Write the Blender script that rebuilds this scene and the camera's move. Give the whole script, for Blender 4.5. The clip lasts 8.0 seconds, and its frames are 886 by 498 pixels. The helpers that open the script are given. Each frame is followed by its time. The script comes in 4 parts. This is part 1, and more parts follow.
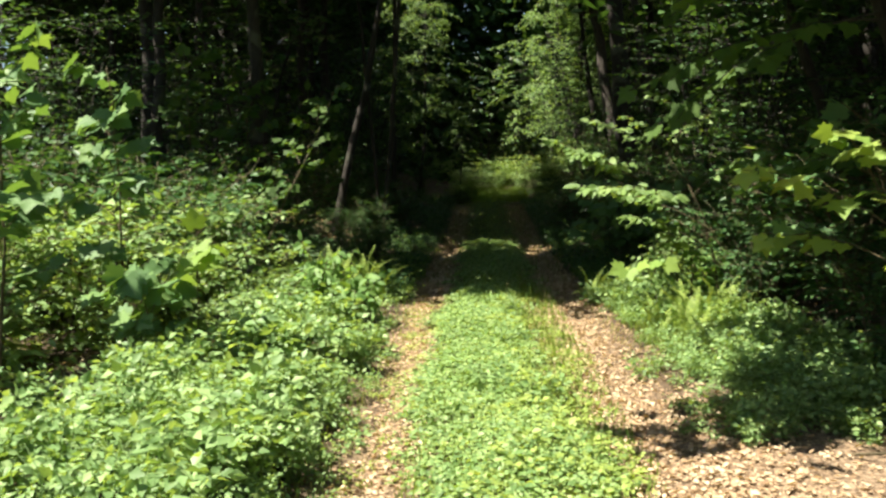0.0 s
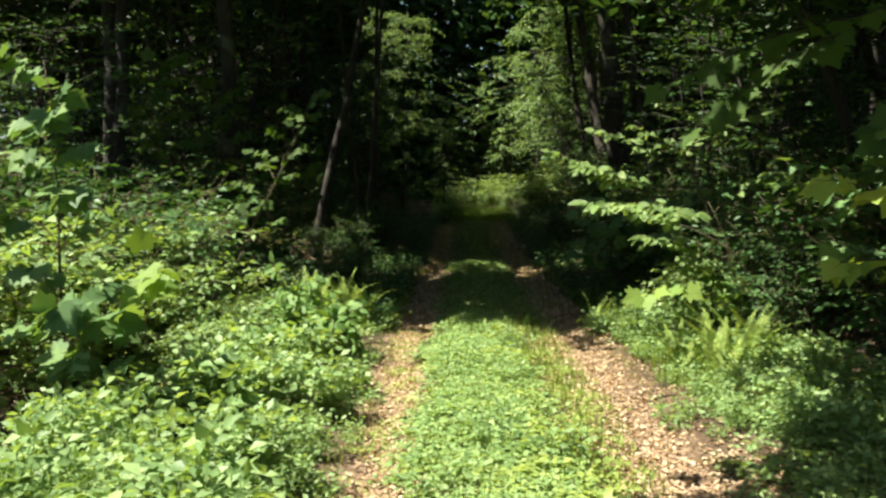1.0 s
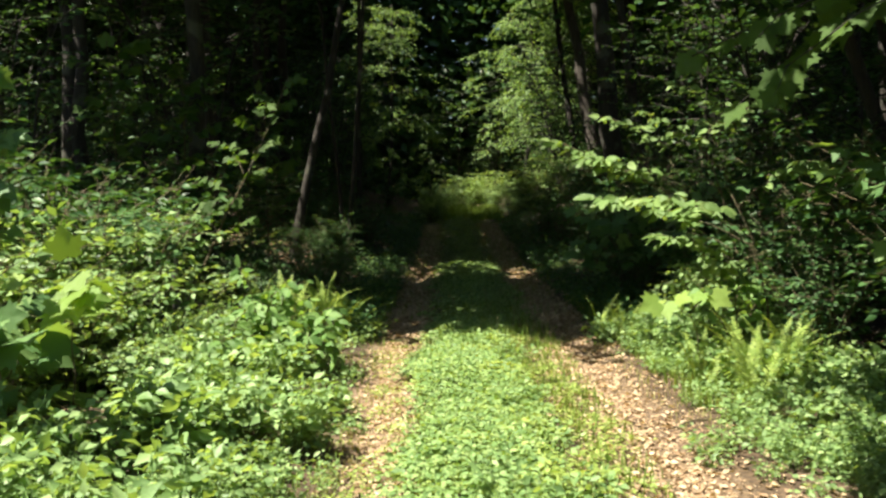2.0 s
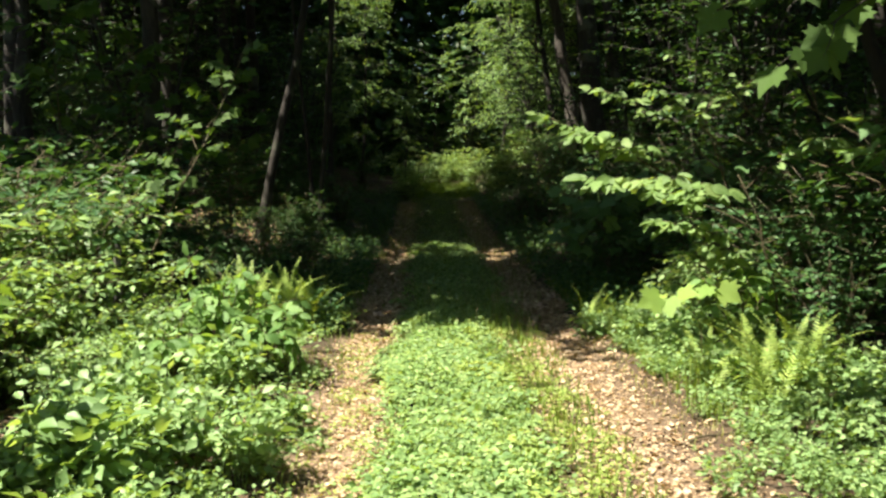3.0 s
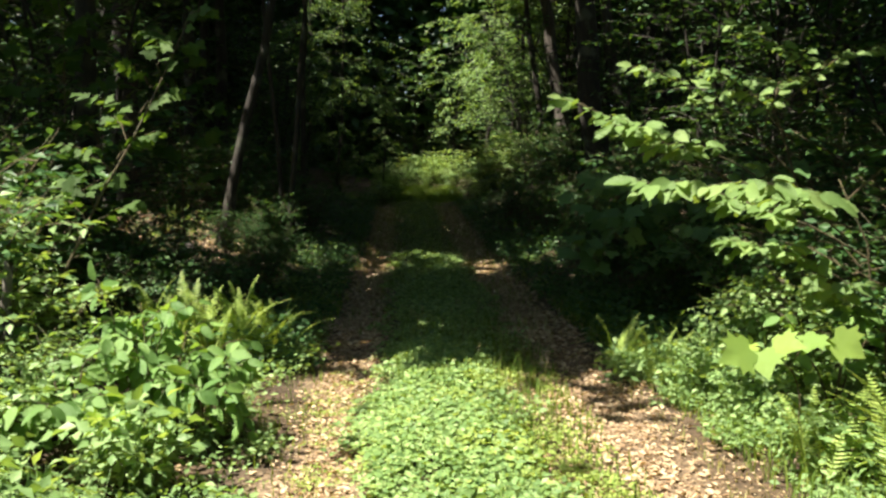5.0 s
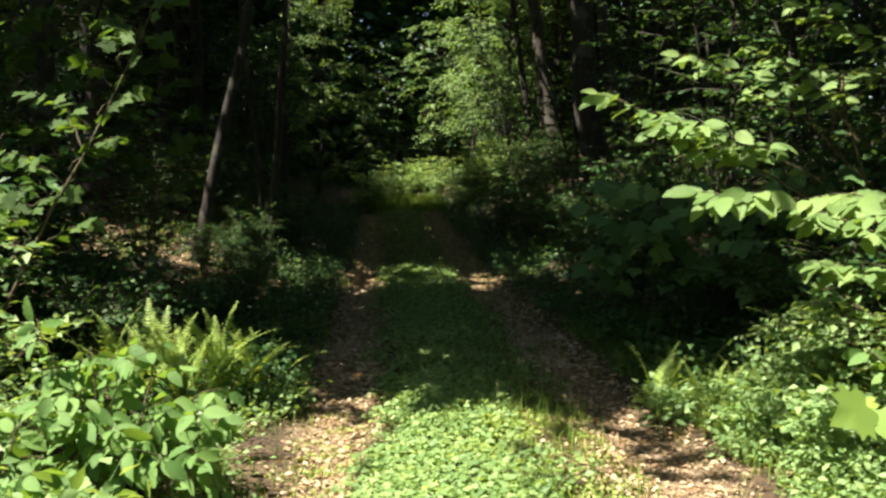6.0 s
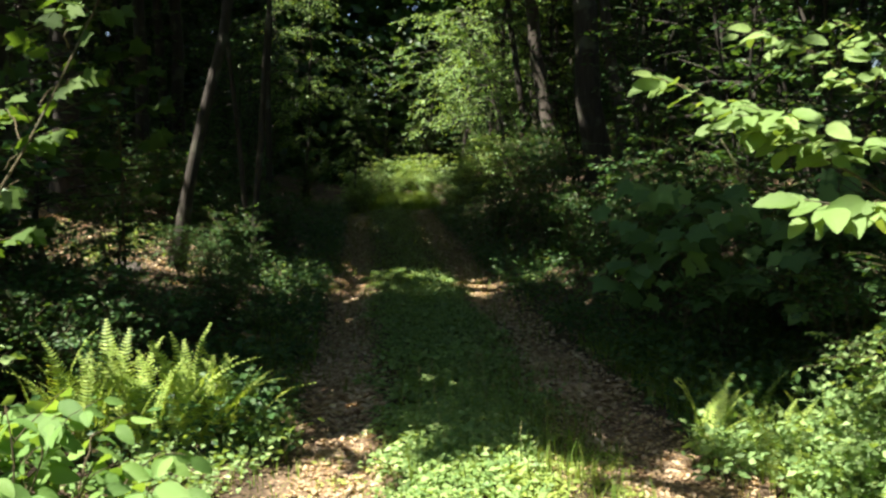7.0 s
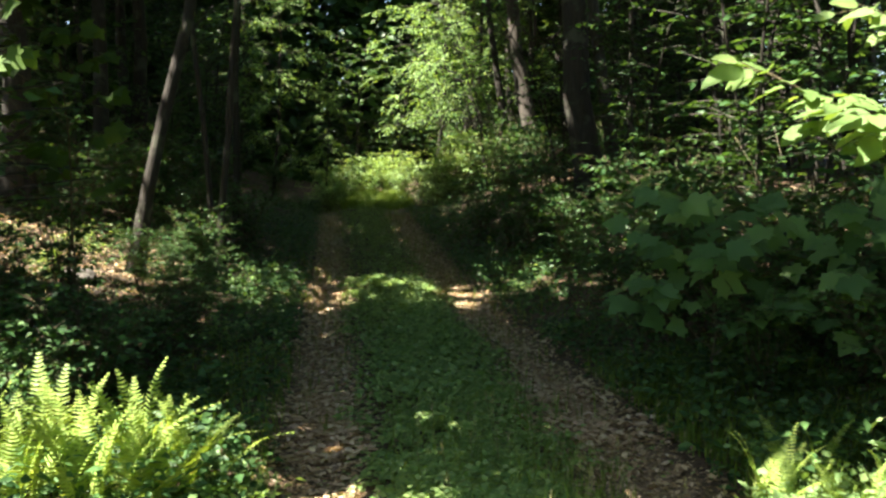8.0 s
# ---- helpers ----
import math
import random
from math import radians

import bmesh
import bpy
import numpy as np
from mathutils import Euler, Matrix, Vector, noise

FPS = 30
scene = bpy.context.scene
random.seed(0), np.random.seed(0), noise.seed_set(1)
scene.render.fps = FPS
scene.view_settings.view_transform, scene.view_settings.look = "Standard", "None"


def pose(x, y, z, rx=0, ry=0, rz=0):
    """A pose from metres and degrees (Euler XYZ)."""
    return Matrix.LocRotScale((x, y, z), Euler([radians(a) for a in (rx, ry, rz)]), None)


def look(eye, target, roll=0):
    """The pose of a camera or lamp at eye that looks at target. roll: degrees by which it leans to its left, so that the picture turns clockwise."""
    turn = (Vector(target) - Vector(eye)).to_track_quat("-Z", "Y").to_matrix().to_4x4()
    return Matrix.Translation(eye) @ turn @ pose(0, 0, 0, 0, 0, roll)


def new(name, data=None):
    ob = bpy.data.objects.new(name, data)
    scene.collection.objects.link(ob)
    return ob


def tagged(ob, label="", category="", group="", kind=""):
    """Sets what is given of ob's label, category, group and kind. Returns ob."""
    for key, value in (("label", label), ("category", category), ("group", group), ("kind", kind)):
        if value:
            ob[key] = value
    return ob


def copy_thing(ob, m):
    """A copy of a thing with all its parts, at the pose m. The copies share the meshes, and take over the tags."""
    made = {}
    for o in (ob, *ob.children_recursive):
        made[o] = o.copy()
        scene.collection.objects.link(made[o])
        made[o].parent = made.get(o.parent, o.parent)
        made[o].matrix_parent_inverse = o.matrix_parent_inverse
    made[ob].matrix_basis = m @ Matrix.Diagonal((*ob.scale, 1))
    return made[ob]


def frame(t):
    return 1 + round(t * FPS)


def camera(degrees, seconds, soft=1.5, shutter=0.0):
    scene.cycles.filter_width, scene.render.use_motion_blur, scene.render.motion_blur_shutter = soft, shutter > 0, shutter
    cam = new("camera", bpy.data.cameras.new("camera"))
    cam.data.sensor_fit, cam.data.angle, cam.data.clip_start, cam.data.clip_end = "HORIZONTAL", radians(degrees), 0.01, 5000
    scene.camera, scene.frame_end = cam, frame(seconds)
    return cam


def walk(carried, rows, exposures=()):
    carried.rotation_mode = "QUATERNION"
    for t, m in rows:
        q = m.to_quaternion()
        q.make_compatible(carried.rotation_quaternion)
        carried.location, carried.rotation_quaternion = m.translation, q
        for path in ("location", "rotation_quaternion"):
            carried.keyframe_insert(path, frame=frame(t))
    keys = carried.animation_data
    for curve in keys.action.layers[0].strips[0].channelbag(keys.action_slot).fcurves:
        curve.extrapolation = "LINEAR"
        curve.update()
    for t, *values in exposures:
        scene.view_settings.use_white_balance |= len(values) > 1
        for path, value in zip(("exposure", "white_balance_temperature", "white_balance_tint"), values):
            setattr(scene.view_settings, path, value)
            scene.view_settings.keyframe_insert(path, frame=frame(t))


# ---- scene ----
cam = camera(52.9, 8.0, soft=2.55)
PATH = [
    (0, (0.415, 0.166, 1.426), (0.321, 2.158, 1.27), -2.0),
    (0.5, (0.362, 0.647, 1.411), (0.283, 2.642, 1.283), -1.9),
    (1, (0.284, 1.127, 1.389), (0.236, 3.123, 1.276), -1.8),
    (1.5, (0.225, 1.58, 1.364), (0.204, 3.577, 1.255), -2.2),
    (1.7, (0.232, 1.765, 1.355), (0.209, 3.762, 1.246), -2.2),
    (3, (0.248, 2.752, 1.381), (0.284, 4.744, 1.211), -2.0),
    (3.5, (0.219, 3.116, 1.362), (0.273, 5.107, 1.184), -1.3),
    (4, (0.172, 3.47, 1.375), (0.253, 5.46, 1.188), -1.2),
    (4.5, (0.183, 3.894, 1.363), (0.265, 5.885, 1.185), -1.2),
    (6, (0.025, 5.19, 1.386), (0.161, 7.179, 1.237), -1.7),
    (6.5, (-0.034, 5.632, 1.424), (0.126, 7.619, 1.266), -1.7),
    (7, (-0.04, 6.05, 1.415), (0.126, 8.036, 1.259), -1.6),
    (7.5, (-0.062, 6.487, 1.421), (0.117, 8.472, 1.261), -1.3),
    (8, (-0.138, 6.891, 1.471), (0.099, 8.87, 1.305), -1.1),
]
walk(cam, [(t, look(eye, target, roll)) for t, eye, target, roll in PATH],
     exposures=[(0.0, 1.85), (1.0, 1.75), (3.0, 1.92), (4.5, 1.91), (6.0, 1.94), (6.5, 2.06), (7.5, 2.5), (8.0, 2.92)])

# ---- daylight ----
SUN = Vector((-0.46, -0.10, 0.88)).normalized()      # towards the sun
world = bpy.data.worlds.new("daylight")
scene.world = world
world.use_nodes = True
wn = world.node_tree.nodes
sky = wn.new("ShaderNodeTexSky")
sky.sky_type = "NISHITA"
sky.sun_disc = False
sky.sun_elevation = math.asin(SUN.z)
sky.sun_rotation = math.atan2(SUN.x, SUN.y)
wn["Background"].inputs["Strength"].default_value = 0.042
world.node_tree.links.new(sky.outputs[0], wn["Background"].inputs["Color"])
sun = new("sun", bpy.data.lights.new("sun", "SUN"))
sun.data.energy = 4.6
sun.data.angle = radians(0.53)
sun.data.color = (1.0, 0.93, 0.79)
sun.matrix_world = look(SUN * 60, (0, 0, 0))

rng = np.random.default_rng(7)


# ---- materials ----
def nodes_of(mat):
    mat.use_nodes = True
    return mat.node_tree.nodes, mat.node_tree.links


def ramp(nodes, stops):
    r = nodes.new("ShaderNodeValToRGB")
    while len(r.color_ramp.elements) < len(stops):
        r.color_ramp.elements.new(0.5)
    for e, (p, c) in zip(r.color_ramp.elements, stops):
        e.position, e.color = p, (*c, 1)
    return r


def leaf_material(name, dark, mid, light, thin=0.35, rough=0.42, single=False, blemish=(0.16, 0.12, 0.04)):
    """A leaf: a tone of its own for each leaf, blotches and veins within it, and light passing through the blade."""
    mat = bpy.data.materials.new(name)
    n, l = nodes_of(mat)
    b = n["Principled BSDF"]
    out = n["Material Output"]
    if single:
        pick = n.new("ShaderNodeObjectInfo").outputs["Random"]
    else:
        pick = n.new("ShaderNodeNewGeometry").outputs["Random Per Island"]
    tone = ramp(n, [(0.0, dark), (0.55, mid), (1.0, light)])
    l.new(pick, tone.inputs[0])
    co = n.new("ShaderNodeTexCoord")
    blotch = n.new("ShaderNodeTexNoise")
    blotch.inputs["Scale"].default_value = 55
    blotch.inputs["Detail"].default_value = 4
    l.new(co.outputs["Object"], blotch.inputs["Vector"])
    mask = ramp(n, [(0.62, (0, 0, 0)), (0.78, (1, 1, 1))])
    l.new(blotch.outputs[0], mask.inputs[0])
    mix = n.new("ShaderNodeMix")
    mix.data_type = "RGBA"
    mix.inputs["B"].default_value = (*blemish, 1)
    scale = n.new("ShaderNodeMath")
    scale.operation = "MULTIPLY"
    scale.inputs[1].default_value = 0.45
    l.new(mask.outputs[0], scale.inputs[0])
    l.new(scale.outputs[0], mix.inputs["Factor"])
    l.new(tone.outputs[0], mix.inputs["A"])
    colour = mix.outputs["Result"]
    l.new(colour, b.inputs["Base Color"])
    b.inputs["Roughness"].default_value = rough
    b.inputs["Specular IOR Level"].default_value = 0.22
    bump = n.new("ShaderNodeBump")
    bump.inputs["Strength"].default_value = 0.35
    bump.inputs["Distance"].default_value = 0.004
    fine = n.new("ShaderNodeTexNoise")
    fine.inputs["Scale"].default_value = 120
    l.new(co.outputs["Object"], fine.inputs["Vector"])
    l.new(fine.outputs[0], bump.inputs["Height"])
    l.new(bump.outputs[0], b.inputs["Normal"])
    if thin:
        t = n.new("ShaderNodeBsdfTranslucent")
        warm = n.new("ShaderNodeMix")
        warm.data_type = "RGBA"
        warm.blend_type = "MULTIPLY"
        warm.inputs["Factor"].default_value = 1
        warm.inputs["B"].default_value = (1.5, 1.35, 0.45, 1)
        l.new(colour, warm.inputs["A"])
        l.new(warm.outputs["Result"], t.inputs["Color"])
        m = n.new("ShaderNodeMixShader")
        m.inputs[0].default_value = thin
        l.new(b.outputs[0], m.inputs[1])
        l.new(t.outputs[0], m.inputs[2])
        l.new(m.outputs[0], out.inputs["Surface"])
    return mat


def bark_material(name, dark, light, scale=9.0):
    mat = bpy.data.materials.new(name)
    n, l = nodes_of(mat)
    b = n["Principled BSDF"]
    co = n.new("ShaderNodeTexCoord")
    mp = n.new("ShaderNodeMapping")
    mp.inputs["Scale"].default_value = (1, 1, 0.16)
    l.new(co.outputs["Object"], mp.inputs["Vector"])
    ridge = n.new("ShaderNodeTexNoise")
    ridge.inputs["Scale"].default_value = scale * 3
    ridge.inputs["Detail"].default_value = 8
    ridge.inputs["Roughness"].default_value = 0.7
    l.new(mp.outputs[0], ridge.inputs["Vector"])
    tone = ramp(n, [(0.32, dark), (0.62, light), (0.8, tuple(1.3 * c for c in light))])
    l.new(ridge.outputs[0], tone.inputs[0])
    lichen = n.new("ShaderNodeTexNoise")
    lichen.inputs["Scale"].default_value = 3.5
    l.new(co.outputs["Object"], lichen.inputs["Vector"])
    mask = ramp(n, [(0.56, (0, 0, 0)), (0.66, (0.5, 0.5, 0.5))])
    l.new(lichen.outputs[0], mask.inputs[0])
    mix = n.new("ShaderNodeMix")
    mix.data_type = "RGBA"
    mix.inputs["B"].default_value = (0.12, 0.13, 0.09, 1)
    l.new(mask.outputs[0], mix.inputs["Factor"])
    l.new(tone.outputs[0], mix.inputs["A"])
    l.new(mix.outputs["Result"], b.inputs["Base Color"])
    b.inputs["Roughness"].default_value = 0.9
    bump = n.new("ShaderNodeBump")
    bump.inputs["Strength"].default_value = 0.9
    bump.inputs["Distance"].default_value = 0.02
    l.new(ridge.outputs[0], bump.inputs["Height"])
    l.new(bump.outputs[0], b.inputs["Normal"])
    return mat


def soil_material():
    mat = bpy.data.materials.new("forest soil")
    n, l = nodes_of(mat)
    b = n["Principled BSDF"]
    co = n.new("ShaderNodeTexCoord")
    big = n.new("ShaderNodeTexNoise")
    big.inputs["Scale"].default_value = 1.4
    big.inputs["Detail"].default_value = 6
    l.new(co.outputs["Object"], big.inputs["Vector"])
    small = n.new("ShaderNodeTexVoronoi")
    small.inputs["Scale"].default_value = 28
    l.new(co.outputs["Object"], small.inputs["Vector"])
    earth = ramp(n, [(0.3, (0.03, 0.02, 0.012)), (0.55, (0.065, 0.042, 0.023)), (0.75, (0.1, 0.07, 0.036))])
    l.new(big.outputs[0], earth.inputs[0])
    crumb = n.new("ShaderNodeMix")
    crumb.data_type = "RGBA"
    crumb.blend_type = "OVERLAY"
    crumb.inputs["Factor"].default_value = 0.5
    l.new(earth.outputs[0], crumb.inputs["A"])
    l.new(small.outputs["Distance"], crumb.inputs["B"])
    hs = n.new("ShaderNodeHueSaturation")
    hs.inputs["Saturation"].default_value = 1.05
    l.new(crumb.outputs["Result"], hs.inputs["Color"])
    xyz = n.new("ShaderNodeSeparateXYZ")
    l.new(co.outputs["Object"], xyz.inputs[0])

    def calc(op, a, c):
        m = n.new("ShaderNodeMath")
        m.operation = op
        for i, v in enumerate((a, c)):
            if isinstance(v, (int, float)):
                m.inputs[i].default_value = v
            else:
                l.new(v, m.inputs[i])
        return m.outputs[0]
    off = calc("ABSOLUTE", calc("SUBTRACT", calc("ABSOLUTE", calc("SUBTRACT", xyz.outputs[0], 0.55), 0.0), 0.82), 0.0)
    worn = ramp(n, [(0.08, (0.85, 0.85, 0.85)), (0.3, (0, 0, 0))])
    # the turning place beside the track is worn too
    place = calc("MAXIMUM", calc("MULTIPLY", calc("ABSOLUTE", calc("SUBTRACT", xyz.outputs[0], 2.2), 0.0), 0.9), calc("MULTIPLY", calc("ABSOLUTE", calc("SUBTRACT", xyz.outputs[1], 2.4), 0.0), 0.28))
    off = calc("MINIMUM", off, calc("SUBTRACT", place, 0.75))
    l.new(calc("ADD", off, calc("MULTIPLY", calc("SUBTRACT", big.outputs[0], 0.5), 0.8)), worn.inputs[0])
    wear = n.new("ShaderNodeTexNoise")
    wear.inputs["Scale"].default_value = 0.9
    wear.inputs["Detail"].default_value = 5
    l.new(co.outputs["Object"], wear.inputs["Vector"])
    patch = ramp(n, [(0.36, (0.35, 0.35, 0.35)), (0.5, (1, 1, 1))])
    l.new(wear.outputs[0], patch.inputs[0])
    straw = ramp(n, [(0.0, (0.1, 0.062, 0.034)), (0.5, (0.22, 0.15, 0.09)), (1.0, (0.36, 0.27, 0.175))])
    flake = n.new("ShaderNodeTexVoronoi")
    flake.inputs["Scale"].default_value = 48
    l.new(co.outputs["Object"], flake.inputs["Vector"])
    l.new(flake.outputs["Color"], straw.inputs[0])
    rut = n.new("ShaderNodeMix")
    rut.data_type = "RGBA"
    l.new(calc("MULTIPLY", worn.outputs[0], patch.outputs[0]), rut.inputs["Factor"])
    l.new(hs.outputs[0], rut.inputs["A"])
    l.new(straw.outputs[0], rut.inputs["B"])
    l.new(rut.outputs["Result"], b.inputs["Base Color"])
    b.inputs["Roughness"].default_value = 0.95
    bump = n.new("ShaderNodeBump")
    bump.inputs["Strength"].default_value = 0.8
    bump.inputs["Distance"].default_value = 0.03
    l.new(small.outputs["Distance"], bump.inputs["Height"])
    l.new(bump.outputs[0], b.inputs["Normal"])
    return mat


SOIL = soil_material()
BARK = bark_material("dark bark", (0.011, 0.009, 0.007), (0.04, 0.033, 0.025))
# brown grey bark, darkened so that its tone carries the shade on trunks
BARK_SHADED = bark_material("brown grey bark darkened for shade", (0.025, 0.02, 0.016), (0.1, 0.085, 0.07), 7)
BARK_GREY = bark_material("grey bark", (0.06, 0.052, 0.045), (0.2, 0.18, 0.155), 6)
TWIG = bark_material("green brown twig", (0.05, 0.045, 0.02), (0.13, 0.1, 0.05), 20)
CANOPY = leaf_material("canopy leaf", (0.025, 0.06, 0.019), (0.045, 0.1, 0.03), (0.07, 0.14, 0.042), 0.25)
# understorey green is darkened: part of the wood's shade is in this colour
SHADE_LEAF = leaf_material("shade toned understorey leaf", (0.03, 0.075, 0.027), (0.055, 0.125, 0.041), (0.1, 0.19, 0.062), 0.3)
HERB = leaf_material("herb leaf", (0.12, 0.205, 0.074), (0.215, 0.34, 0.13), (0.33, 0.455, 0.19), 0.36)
CLOVER = leaf_material("strip leaf", (0.12, 0.21, 0.075), (0.215, 0.335, 0.115), (0.34, 0.45, 0.18), 0.35)
SPROUT = leaf_material("yellow green sprout", (0.17, 0.24, 0.06), (0.27, 0.36, 0.09), (0.36, 0.45, 0.13), 0.36)
DRY_GRASS = leaf_material("yellowing grass", (0.17, 0.19, 0.06), (0.27, 0.28, 0.1), (0.38, 0.36, 0.16), 0.3)
FERN = leaf_material("fern frond", (0.2, 0.3, 0.07), (0.3, 0.42, 0.1), (0.4, 0.5, 0.14), 0.38)
GRASS = leaf_material("grass blade", (0.09, 0.16, 0.03), (0.16, 0.25, 0.05), (0.25, 0.33, 0.07), 0.35)
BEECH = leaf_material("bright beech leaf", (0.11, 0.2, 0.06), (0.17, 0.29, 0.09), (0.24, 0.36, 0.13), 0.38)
HAZEL = leaf_material("hazel leaf", (0.12, 0.2, 0.06), (0.165, 0.265, 0.085), (0.23, 0.33, 0.11), 0.34, single=True)
DOGWOOD = leaf_material("dogwood leaf", (0.1, 0.2, 0.055), (0.15, 0.27, 0.075), (0.2, 0.33, 0.09), 0.36, single=True)
MAPLE_ONE = leaf_material("young maple leaf", (0.08, 0.16, 0.06), (0.125, 0.23, 0.08), (0.19, 0.3, 0.1), 0.32, single=True)
# dull leaf, set darker than young maple so its colour carries shade
DULL_SHADED = leaf_material("dull maple leaf darkened for shade", (0.045, 0.09, 0.02), (0.07, 0.135, 0.028), (0.1, 0.17, 0.035), 0.42, 0.6, single=True)
YELLOW = leaf_material("yellow green leaf", (0.16, 0.27, 0.06), (0.225, 0.34, 0.075), (0.3, 0.4, 0.09), 0.4, single=True)
LITTER = leaf_material("dead leaf", (0.24, 0.155, 0.09), (0.44, 0.32, 0.2), (0.62, 0.5, 0.35), 0.12, 0.75, blemish=(0.1, 0.06, 0.03))
STRAW = leaf_material("dry grass head", (0.2, 0.2, 0.1), (0.28, 0.26, 0.14), (0.36, 0.32, 0.2), 0.2, 0.7)


# ---- mesh building ----
def unit(a):
    return a / np.maximum(np.linalg.norm(a, axis=-1, keepdims=True), 1e-9)


# blade shapes: (side, along, above the blade) and triangles
OVATE = (np.array([(0, 0, 0), (0, .5, .0), (0, 1, -.10), (.34, .28, .09), (.42, .55, .1), (.2, .82, .02),
                   (-.34, .28, .09), (-.42, .55, .1), (-.2, .82, .02)]),
         np.array([(0, 3, 1), (3, 4, 1), (4, 5, 1), (5, 2, 1), (0, 1, 6), (6, 1, 7), (7, 1, 8), (8, 1, 2)]))
KITE = (np.array([(0, 0, 0), (.36, .45, .08), (0, 1, -.08), (-.36, .45, .08)]), np.array([(0, 1, 2), (0, 2, 3)]))
CURL = (np.array([(0, 0, .0), (.34, .3, .16), (.3, .7, .2), (0, 1, .1), (-.34, .3, .1), (-.3, .7, .2), (0, .5, 0)]),
        np.array([(0, 1, 6), (1, 2, 6), (2, 3, 6), (3, 5, 6), (5, 4, 6), (4, 0, 6)]))


MID = (np.array([(0, 0, 0), (.4, .42, .1), (0, 1, -.1), (-.4, .42, .1), (0, .45, 0)]), np.array([(0, 1, 4), (1, 2, 4), (2, 3, 4), (3, 0, 4)]))
FLAKE = (np.array([(0, 0, 0), (.34, .45, .16), (0, 1, .06), (-.34, .5, .12)]), np.array([(0, 1, 2), (0, 2, 3)]))


def maple_shape():
    rim = [(0, 0), (.22, -.12), (.41, .0), (.37, .17), (.65, .34), (.46, .43), (.52, .66), (.3, .58), (.2, .76), (0, 1.06)]
    pts = [(0, .3, .0)] + [(x, y, .07 * x - .10 * (y > .8)) for x, y in rim] + [(-x, y, .07 * x) for x, y in rim[-2:0:-1]]
    k = len(pts) - 1
    return np.array(pts), np.array([(0, 1 + (i + 1) % k, 1 + i) for i in range(k)])[:, ::-1]


LOBED = maple_shape()


def blades(P, D, N, L, W, shape):
    """Leaf blades at P, pointing along D, facing N, of length L and width W."""
    v, f = shape
    d = unit(np.asarray(D, float))
    s = unit(np.cross(d, N))
    n = np.cross(s, d)
    L, W = (np.broadcast_to(np.asarray(a, float), (len(P),)) for a in (L, W))
    V = (np.asarray(P)[:, None] + s[:, None] * (v[None, :, 0:1] * W[:, None, None])
         + d[:, None] * (v[None, :, 1:2] * L[:, None, None]) + n[:, None] * (v[None, :, 2:3] * L[:, None, None]))
    F = f[None] + (np.arange(len(P)) * len(v))[:, None, None]
    return V.reshape(-1, 3), F.reshape(-1, 3)


def tube(points, radii, sides=5):
    p = np.asarray(points, float)
    t = unit(np.gradient(p, axis=0))
    ref = np.array([1.0, 0.13, 0.07]) if abs(t[0][0]) < 0.8 else np.array([0, 1.0, 0.1])
    a = unit(np.cross(t, ref))
    b = np.cross(t, a)
    ang = np.arange(sides) * 2 * math.pi / sides
    ring = a[:, None] * np.cos(ang)[None, :, None] + b[:, None] * np.sin(ang)[None, :, None]
    V = (p[:, None] + ring * np.asarray(radii, float)[:, None, None]).reshape(-1, 3)
    F = []
    for i in range(len(p) - 1):
        for j in range(sides):
            q = (i * sides + j, i * sides + (j + 1) % sides, (i + 1) * sides + (j + 1) % sides, (i + 1) * sides + j)
            F += [(q[0], q[1], q[2]), (q[0], q[2], q[3])]
    e = (len(p) - 1) * sides
    F += [(e, e + j, e + j + 1) for j in range(1, sides - 1)]
    return V, np.array(F)


def joined(pieces):
    V, F, k = [], [], 0
    for v, f in pieces:
        V.append(v)
        F.append(f + k)
        k += len(v)
    return np.concatenate(V), np.concatenate(F)


def mesh_of(name, geo, material, smooth=False):
    V, F = geo
    me = bpy.data.meshes.new(name)
    me.vertices.add(len(V))
    me.vertices.foreach_set("co", np.ascontiguousarray(V, np.float32).ravel())
    me.loops.add(len(F) * 3)
    me.loops.foreach_set("vertex_index", np.ascontiguousarray(F, np.int32).ravel())
    me.polygons.add(len(F))
    me.polygons.foreach_set("loop_start", np.arange(len(F), dtype=np.int32) * 3)
    if smooth:
        me.polygons.foreach_set("use_smooth", np.ones(len(F), bool))
    me.materials.append(material)
    me.update()
    me.validate()
    return me


def part(name, data, parent, label=""):
    ob = new(name, data)
    ob.parent = parent
    return tagged(ob, label)


def h(x, y):
    """Height of the ground: level by the clearing, rising ahead, with soft banks and two worn ruts."""
    x, y = np.asarray(x, float), np.asarray(y, float)
    ahead = np.clip(y - 17, 0, None)
    z = 0.062 * ahead * ahead / (ahead + 5)
    z = np.where(y > 60, 0.062 * 43 * 43 / 48 + 0.0 * y, z)
    c = 0.55
    off = np.abs(x - c)
    z = z + 0.38 * np.clip(x - 2.0, 0, 3.2) * np.clip((y - 11) / 7, 0, 1) + 0.26 * np.clip(-1.2 - x, 0, 4) * np.clip((y - 11.5) / 6, 0, 1)
    z = z + 0.05 * np.clip(-2.5 - x, 0, 5) * np.clip((14 - y) / 4, 0, 1)
    z = z + 0.05 * np.sin(1.1 * x + 0.4 * y) * np.clip(off - 1.2, 0, 1) + 0.03 * np.sin(2.3 * x - 1.7 * y) * np.clip(off - 1.2, 0, 1)
    z = z - 0.045 * np.exp(-((off - 0.82) / 0.24) ** 2) + 0.03 * np.exp(-(off / 0.4) ** 2)
    return z


